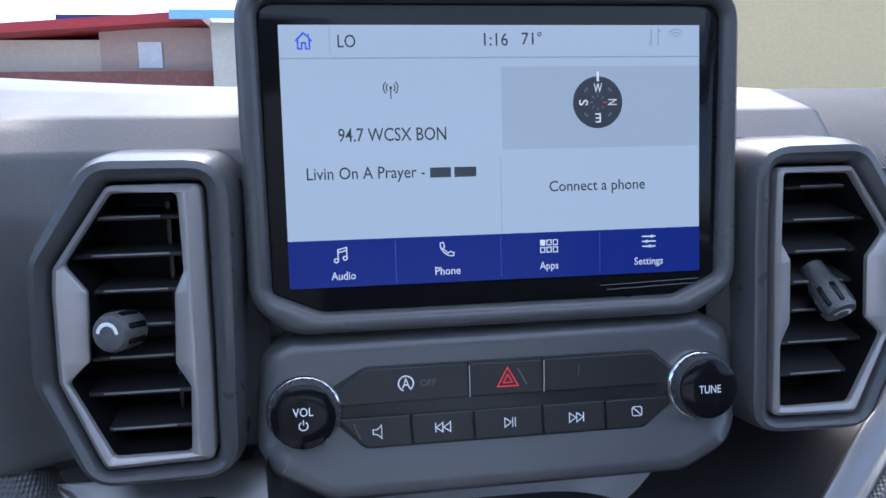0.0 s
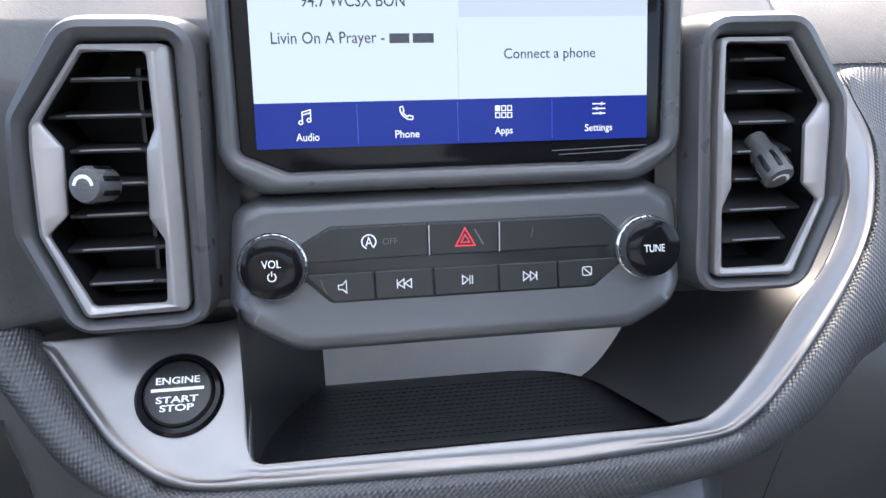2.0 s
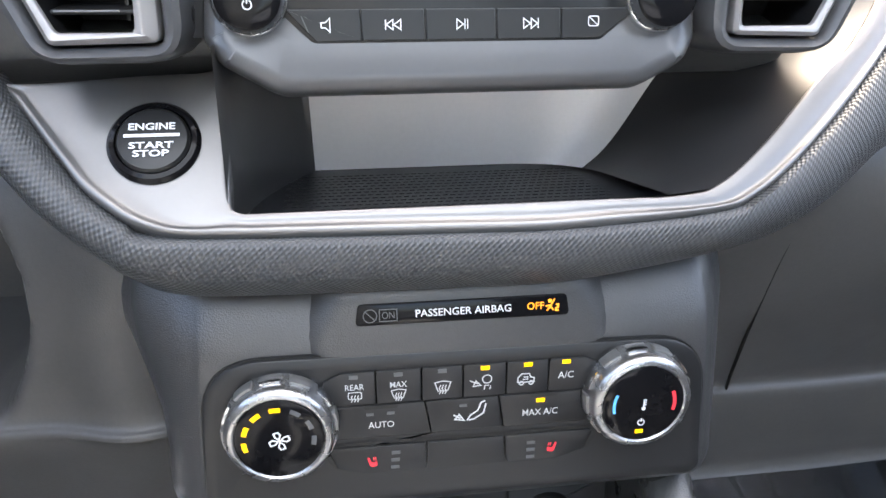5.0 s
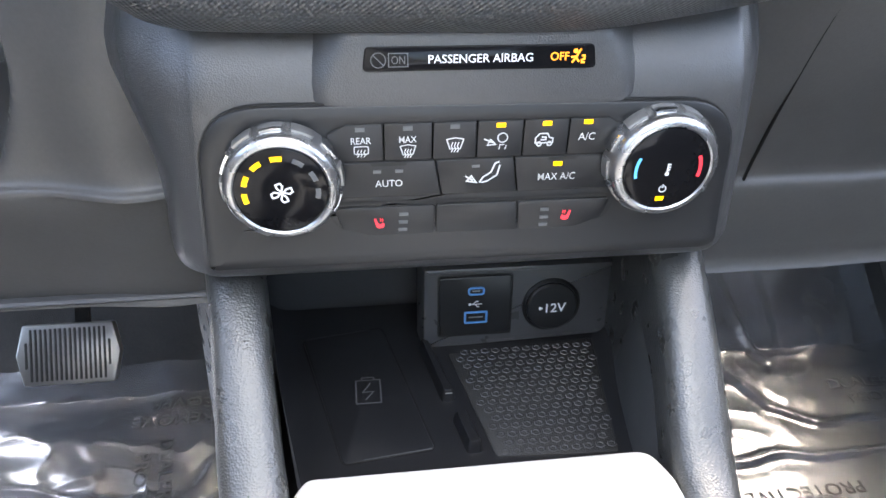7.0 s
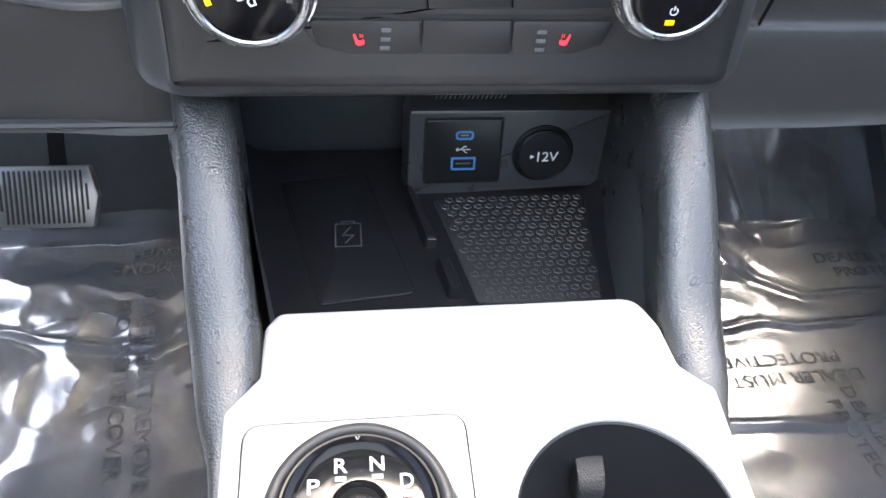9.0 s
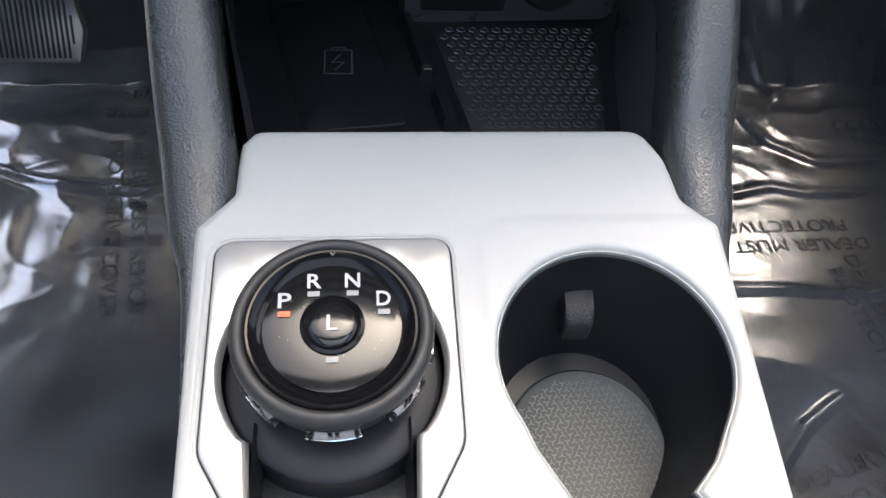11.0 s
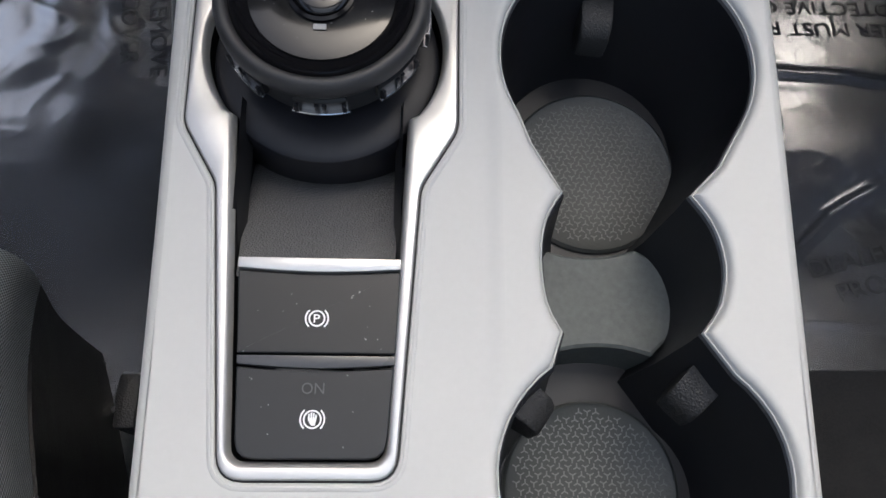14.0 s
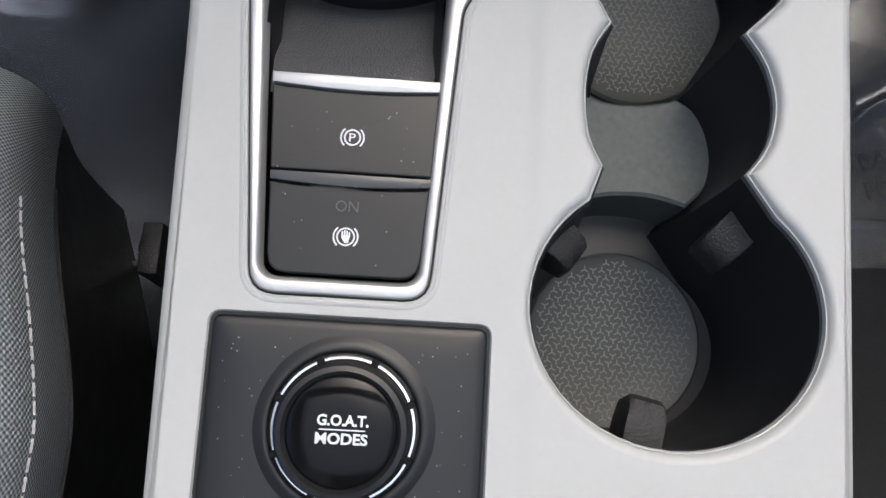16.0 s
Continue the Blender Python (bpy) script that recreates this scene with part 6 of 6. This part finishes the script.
# ---- drive mode dial ----
drive = thing("drive_mode_dial", (-0.044, -0.04, 0.38), "black drive mode dial on a square satin panel", "drive mode dial")
dome = bmesh.new()
bridge(dome, [[TOP @ Vector((u, v, h)) for u, v in rounded([(-0.0039 - d, -0.0837 + d), (-0.0039 - d, -0.0011 - d), (-0.0843 + d, -0.0011 - d), (-0.0843 + d, -0.0837 + d)], 0.0030, 7)] for d, h in ((0, -0.004), (0, -0.0010), (0.0003, -0.0005), (0.0010, -0.0001), (0.003, 0.0003), (0.009, 0.0007), (0.018, 0.0009))], False, True)
part("panel", dome, BUTTON, drive, "black satin panel", 60)
part("gap", ribbon([ring(shifted(mode, -0.0009))], 0.0018, TOP, -0.0009), LINE, drive)
D = TOP @ pose(-0.0438, -0.0316, 0.0008) @ Matrix.Scale(0.9, 4)
dial = part("dial", lathe([(0.0225, 0.0005), (0.0224, 0.004), (0.0210, 0.0058), (0.0205, 0.012), (0.0196, 0.0138), (0.0180, 0.0142), (0.0168, 0.0128)], D, 72, cap1=False), BUTTON, drive, "black dial ring")
part("chrome_edge", lathe([(0.0232, 0.0030), (0.0230, 0.0042), (0.0224, 0.0049), (0.0217, 0.0050)], D, 72, cap1=False), CHROME, dial, "thin chrome edge")
for j in range(8):
    part("notch", loops([(0.0206, -0.0012), (0.0236, -0.0012), (0.0236, 0.0012), (0.0206, 0.0012)], [(0, 0.002), (0, 0.0056), (-0.0003, 0.0060)], D @ pose(0, 0, 0, 0, 0, 45 * j + 22.5), True, True), DARK, dial)
part("collar", lathe([(0.0290, 0.0), (0.0272, 0.0007), (0.0256, 0.0013), (0.0243, 0.0012), (0.0236, 0.0002), (0.0231, -0.0008)], D, 72, cap1=False), BUTTON, dial, "soft raised collar", 80)
part("cap", lathe([(0.0166, 0.0118), (0.0165, 0.0127), (0.0156, 0.0132), (0.006, 0.0133)], D, 72), GLOSS, dial, "gloss black cap")
lettering("G.O.A.T.", 0.0004, 0.0034, 0.0155, 0.0034, D, WHITE, dial, 0.0136, bold=0.032)
part("bar", fills([rect(0.0003, 0.0006, 0.0138, 0.0004)], D, 0.0136), WHITE, dial)
lettering("MODES", 0.0003, -0.0020, 0.0157, 0.0034, D, WHITE, dial, 0.0136, bold=0.032)

# ---- cup holder ----
cups = thing("cup_holder", (0.055, 0.075, 0.32), "deep black double cup holder with grey rubber liners", "cup holder")
SHEAR = TOP @ Matrix(((1, 0, 0, 0), (0, 1, 0.14, 0), (0, 0, 1, 0), (0, 0, 0, 1)))
part("wall", loops(CUPS, [(0.0, -0.0030), (-0.0008, -0.0036), (-0.001, -0.012), (-0.003, -0.040), (-0.0075, -0.0685)], SHEAR, False, True), BLACKWALL, cups, "matt black inner wall")
BASE = -0.0680
for x, y, r in ((0.0590, 0.1420, 0.0368), (0.0525, 0.0095, 0.0345)):
    liner = part("liner", lathe([(r, -0.001), (r, 0.0010), (r - 0.0012, 0.0018), (r - 0.0022, 0.0012), (0.01, 0.0012)], SHEAR @ pose(x, y, BASE), 64), MATRUBBER, cups, "grey rubber liner with a small pattern")
    bm = bmesh.new()
    for i in range(-12, 13):
        for j in range(-12, 13):
            u, v = 0.0034 * (i + 0.5 * (j % 2)), 0.0030 * j
            if math.hypot(u, v) < r - 0.004:
                turn = 0 if (i + j) % 2 else 60
                ribbon([[(x + u, y + v), (x + u + 0.0016 * math.cos(radians(a + turn)), y + v + 0.0016 * math.sin(radians(a + turn)))] for a in (90, 210, 330)], 0.00052, SHEAR, BASE + 0.0014, bm)
    tagged(part("liner_pattern", bm, mat("pale liner pattern", (0.15, 0.16, 0.156), 0.6), cups), kind="stuff")
mid = [(0.0270, 0.0960), *[(p.x, p.y) for p in smooth_line([(0.0320, 0.0970, 0), (0.043, 0.0945, 0), (0.056, 0.0945, 0), (0.0690, 0.0975, 0)], 10)], (0.0775, 0.0930), (0.0822, 0.0830), (0.0832, 0.0735), (0.0805, 0.0640), *[(p.x, p.y) for p in smooth_line([(0.0725, 0.0560, 0), (0.060, 0.0590, 0), (0.045, 0.0590, 0), (0.0320, 0.0560, 0)], 10)], (0.0262, 0.0640), (0.0250, 0.0780)]
part("bridge", loops(mid[::-1], [(0, -0.069), (0, -0.0455), (-0.0012, -0.0445), (-0.004, -0.0445)], SHEAR, False, True), BRIDGEGREY, cups, "grey raised floor between the cups")
for x, y, turn, down in ((0.0545, 0.1920, 86, -0.013), (0.0170, 0.0350, 146, -0.004), (0.0815, 0.0410, 46, -0.005), (0.0480, -0.0290, 258, -0.002)):
    q = SHEAR @ pose(x, y, down, 0, 0, turn)
    bm = bmesh.new()
    bridge(bm, [[q @ Vector((u, v, h)) for u, v in rounded(rect(-d / 2 + 0.003, 0, d + 0.004, 0.0125), 0.0020, 4)] for d, h in ((0.001, -0.0125), (0.008, -0.0130), (0.0120, -0.0150), (0.0140, -0.019), (0.0132, -0.0285), (0.0080, -0.0305), (0.001, -0.0312))], True, True)
    part("spring_tab", bm, RUBBER, cups, "black rubber spring tab", 40)

# ---- driver's side ----
seat = thing("driver_seat", (-0.33, -0.2, 0.05), "charcoal fabric driver seat with white stitching", "car seat")


def cushion(s, t):
    y = -0.445 + 0.56 * t
    front = max(0, (y - 0.02) / 0.12)
    edge = -0.140 - 0.20 * max(0, y + 0.04) ** 1.25 * 2.4 - 0.012 * max(0, -y - 0.1)
    q = smooth_line([(-0.045, 0, 0.10), (-0.040, 0, 0.20), (-0.026, 0, 0.28), (-0.018, 0, 0.335), (-0.034, 0, 0.360), (-0.060, 0, 0.355), (-0.10, 0, 0.325), (-0.20, 0, 0.310), (-0.33, 0, 0.325), (-0.40, 0, 0.36), (-0.43, 0, 0.28), (-0.43, 0, 0.10)], 66)[round(s * 66)]
    return Vector((edge + q.x, y - 0.03 * front * abs(q.z - 0.3), q.z - 0.08 * front ** 2 * min(1, max(0, (q.z - 0.12) / 0.2))))


part("cushion", unroll([[cushion((12 + k) / 66, t / 60) for k in range(55)] for t in range(61)]), FABRIC, seat, "charcoal woven fabric cushion", 70)
part("side_trim", sheet(lambda s, t: cushion(12 * s / 66, t), 12, 60), LEATHER, seat, "black side trim", 70)
part("backrest", box(-0.56, -0.13, -0.56, -0.44, 0.30, 0.95, 0.05), FABRIC, seat, "charcoal fabric backrest")
for k in range(42):
    t = 0.40 + 0.0116 * k
    p, q = cushion(17 / 66, t), cushion(17 / 66, t + 0.0088)
    bm = bmesh.new()
    bridge(bm, [[a + Vector((u, 0, v)) for u, v in ((-0.0006, 0.0002), (0, 0.0011), (0.0006, 0.0002), (0, -0.0006))] for a in (p, q)], True, True)
    part("stitch", bm, THREAD, seat)
bm = bmesh.new()
bridge(bm, [[cushion(12 / 66, 0.3 + 0.62 * k / 40) + Vector((u, 0, v)) for u, v in ((-0.0016, 0), (0, 0.0012), (0.0016, 0), (0, -0.001))] for k in range(41)], True, True)
part("seam", bm, LEATHER, seat, "dark seam")
part("base", box(-0.54, -0.205, -0.42, 0.02, 0.08, 0.26, 0.02), LEATHER, seat, "black lower trim")
rail = thing("seat_rail", (-0.17, 0.05, 0.05), "black steel seat rail with a black latch", "seat rail")
part("rail", box(-0.186, -0.156, -0.45, 0.075, 0.045, 0.075, 0.002), DARK, rail)
part("latch", box(-0.178, -0.166, 0.045, 0.075, 0.075, 0.205, 0.002), LEATHER, rail, "black latch")
part("slide_bar", box(-0.233, -0.229, 0.02, 0.105, 0.096, 0.108, 0.001), STEEL, rail, "bare steel slide bar")
bm = box(-0.220, -0.203, 0.068, 0.072, 0.085, 0.110, 0.001)
box(-0.220, -0.203, 0.072, 0.100, 0.085, 0.088, 0.001, bm)
box(-0.216, -0.207, 0.084, 0.092, 0.088, 0.098, 0.002, bm)
part("bolt_bracket", bm, STEEL, rail, "bare steel bolt bracket")
part("bracket", box(-0.186, -0.160, 0.062, 0.069, 0.175, 0.185, 0.001), LEATHER, rail)

pedal = thing("brake_pedal", (-0.385, 0.70, 0.10), "brushed steel brake pedal with black rubber ribs", "pedal")
P = facing(-0.390, 0.702, 0.128, 35)
part("pad", slab(rounded([(-0.050, -0.035), (0.050, -0.035), (0.058, 0.0), (0.050, 0.035), (-0.050, 0.035), (-0.058, 0.0)], 0.004, 5), 0.012, 0.0025, P, 0.0), STEEL, pedal, "brushed steel pad")
for k in range(18):
    x = -0.0459 + 0.0054 * k
    part("rib", slab(rounded(rect(x, 0, 0.0027, 0.060 if 0 < k < 17 else 0.03), 0.0008, 3), 0.002, 0.0002, P, 0.0005), RUBBER, pedal)
bm = bmesh.new()
bridge(bm, [[Vector((x + a, y + b, z)) for a, b in ((-0.008, -0.004), (0.008, -0.004), (0.008, 0.004), (-0.008, 0.004))] for x, y, z in ((-0.380, 0.728, 0.125), (-0.365, 0.762, 0.25), (-0.345, 0.74, 0.42))], True, True)
part("lever", bm, DARK, pedal)


# ---- protective film on the floor ----
FOLDS = {2.0: [((-0.30, 0.56), (-0.262, 0.548), (-0.240, 0.566), (-0.228, 0.602), (-0.205, 0.612), (-0.18, 0.60)), ((-0.52, 0.59), (-0.42, 0.585), (-0.35, 0.562), (-0.29, 0.552))],
         7.0: [((0.20, 0.545), (0.38, 0.541), (0.43, 0.548), (0.47, 0.536), (0.57, 0.541), (0.68, 0.55)), ((0.20, 0.408), (0.34, 0.410), (0.48, 0.406), (0.68, 0.412)), ((0.30, 0.80), (0.36, 0.74), (0.42, 0.690), (0.45, 0.62), (0.50, 0.585), (0.60, 0.59), (0.68, 0.60)), ((0.42, 0.86), (0.445, 0.80), (0.47, 0.745), (0.49, 0.70)), ((0.30, 0.20), (0.36, 0.26), (0.41, 0.285))]}


def fold_height(x, y, seed):
    high = 0.0
    for line in FOLDS[seed]:
        best = 9.0
        for (ax, ay), (bx, by) in zip(line, line[1:]):
            dx, dy = bx - ax, by - ay
            f = min(1, max(0, ((x - ax) * dx + (y - ay) * dy) / (dx * dx + dy * dy)))
            best = min(best, math.hypot(x - ax - f * dx, y - ay - f * dy))
        high += 0.0034 * math.exp(-(best / 0.0048) ** 2) - 0.0010 * math.exp(-((best - 0.013) / 0.009) ** 2)
    return high


def drape(x, y, seed):
    p = Vector((x * 4.2 + seed, y * 3.6, seed))
    wx, wy = x + 0.03 * noise.noise(p * 1.1), y + 0.03 * noise.noise(p * 1.3 + Vector((5, 1, 2)))
    zone = max(0.0, min(1.0, 0.55 + 1.6 * noise.noise(p * 0.8 + Vector((9, 4, 3)))))
    high = 0.0030 * noise.noise(p * 0.9) + fold_height(x + 0.006 * noise.noise(p * 3), y + 0.006 * noise.noise(p * 3.3), seed)
    if seed < 5:
        dx, dy = wx + 0.50, wy - 0.47
        r, turn = math.hypot(dx, dy), math.atan2(dy, dx)
        near = min(1, max(0, (y - 0.36) / 0.10)) * min(1, max(0, (-0.22 - x) / 0.06))
        high += near * (0.0060 * noise.noise(Vector((turn * 1.3, r * 24, seed))) + 0.0026 * zone * noise.noise(Vector((turn * 2.6, r * 52, seed + 3))))
        high += 0.0010 * noise.noise(Vector((wx * 20, wy * 8, seed + 1)))
    else:
        hang = min(1, max(0, (y - 0.66) / 0.12))
        high += hang * 0.0100 * noise.noise(Vector((wx * 26, y * 4.5, seed)))
        high += 0.0018 * noise.noise(Vector((wx * 12, wy * 20, seed + 1))) * zone
        rough = min(1, max(0, (0.34 - y) / 0.10))
        high += 0.0034 * rough * zone * noise.noise(Vector((wx * 24 + wy * 12, wy * 20, seed)))
    far = min(1, max(0.12, (y - 0.36) / 0.14)) if seed < 5 else min(1, max(0.12, (y - 0.52) / 0.16))
    ridge = 1 - abs(noise.noise(Vector((wx * 17 + wy * 5, wy * 21, seed + 6))))
    crease = 1 - abs(noise.noise(Vector((wx * 40, wy * 34 - wx * 12, seed + 8))))
    high += far * (0.0026 * ridge ** 4 + 0.0008 * zone * crease ** 3)
    return 0.038 + high + 0.8 * max(0, y - 0.72)


def film(x0, x1, y0, y1, seed):
    return sheet(lambda s, t: Vector((x0 + (x1 - x0) * s, y0 + (y1 - y0) * t, drape(x0 + (x1 - x0) * s, y0 + (y1 - y0) * t, seed))), 200, 280)


cover = solo("film_cover", film(-0.66, -0.15, 0.02, 0.75, 2.0), FILM, "crinkled clear plastic film over the driver footwell carpet", "film cover", "floor film", angle=180)
cover2 = solo("film_cover", film(0.16, 0.68, 0.118, 0.86, 7.0), FILM, "crinkled clear plastic film over the passenger footwell carpet", "film cover", "floor film", angle=180)
bm = bmesh.new()
bridge(bm, [[Vector((x, 0.1555 + 0.003 * noise.noise(Vector((x * 9, 1, 4))) + (0.0045 + 0.001 * noise.noise(Vector((x * 14, 2, 7)))) * math.cos(a), drape(x, 0.1555, 7.0) + 0.0008 + 0.0026 * math.sin(a))) for a in (-0.3, 0.3, 0.8, 1.3, 1.8, 2.3, 2.8, 3.4)] for x in (0.16 + 0.013 * k for k in range(41))], closed=False)
part("hem", bm, FILM, cover2, "folded film hem", angle=180)
for ob, seed, x, y, turn in ((cover, 2.0, -0.280, 0.510, -82.4), (cover, 2.0, -0.200, 0.685, 180), (cover2, 7.0, 0.68, 0.635, 0), (cover2, 7.0, 0.385, 0.477, 181), (cover2, 7.0, 0.487, 0.32, -84), (cover2, 7.0, 0.46, 0.225, 14)):
    for words, up, wide in (("DEALER MUST REMOVE", 0.013, 0.26), ("PROTECTIVE COVER", -0.013, 0.23)):
        print_line = lettering(words, 0, up, wide, 0.016, pose(x, y, 0.0, 0, 0, turn), FILMINK, ob)
        for v in print_line.data.vertices:
            w = v.co + origin(ob)
            v.co.z = drape(w.x, w.y, seed) + 0.0009 - origin(ob).z

# ---- dust and scratches ----
rng = random.Random(5)


def specks(name, m, x0, x1, y0, y1, h, count, small, big, parent, avoid=lambda u, v: False):
    bm = bmesh.new()
    made = 0
    while made < count:
        u, v = rng.uniform(x0, x1), rng.uniform(y0, y1)
        if avoid(u, v):
            continue
        a, long, wide = rng.uniform(0, math.pi), rng.uniform(small, big), rng.uniform(0.00008, 0.00018)
        c, n = math.cos(a), math.sin(a)
        fills([[(u - c * long, v - n * long), (u + n * wide, v - c * wide), (u + c * long, v + n * long), (u - n * wide, v + c * wide)]], m, h, bm)
        made += 1
    return tagged(part(name, bm, DUST, parent, "pale dust and lint"), kind="stuff")


specks("dust", TOP, -0.080, -0.008, -0.073, -0.006, 0.0011, 80, 0.00008, 0.0004, drive, lambda u, v: math.hypot(u + 0.0438, v + 0.0316) < 0.027)
specks("dust", TOP, -0.071, -0.024, 0.013, 0.066, 0.0009, 26, 0.0001, 0.0004, hold)
specks("dust", K, -0.018, 0.018, -0.018, 0.018, 0.0252, 30, 0.00008, 0.0003, gear)
for k in range(16):
    x = 0.012 + 0.0032 * k
    part("grille_line", ribbon([[(x, 0.0400), (x + 0.004, 0.0485)]], 0.0008, USBM, -0.004), DIM, tub)
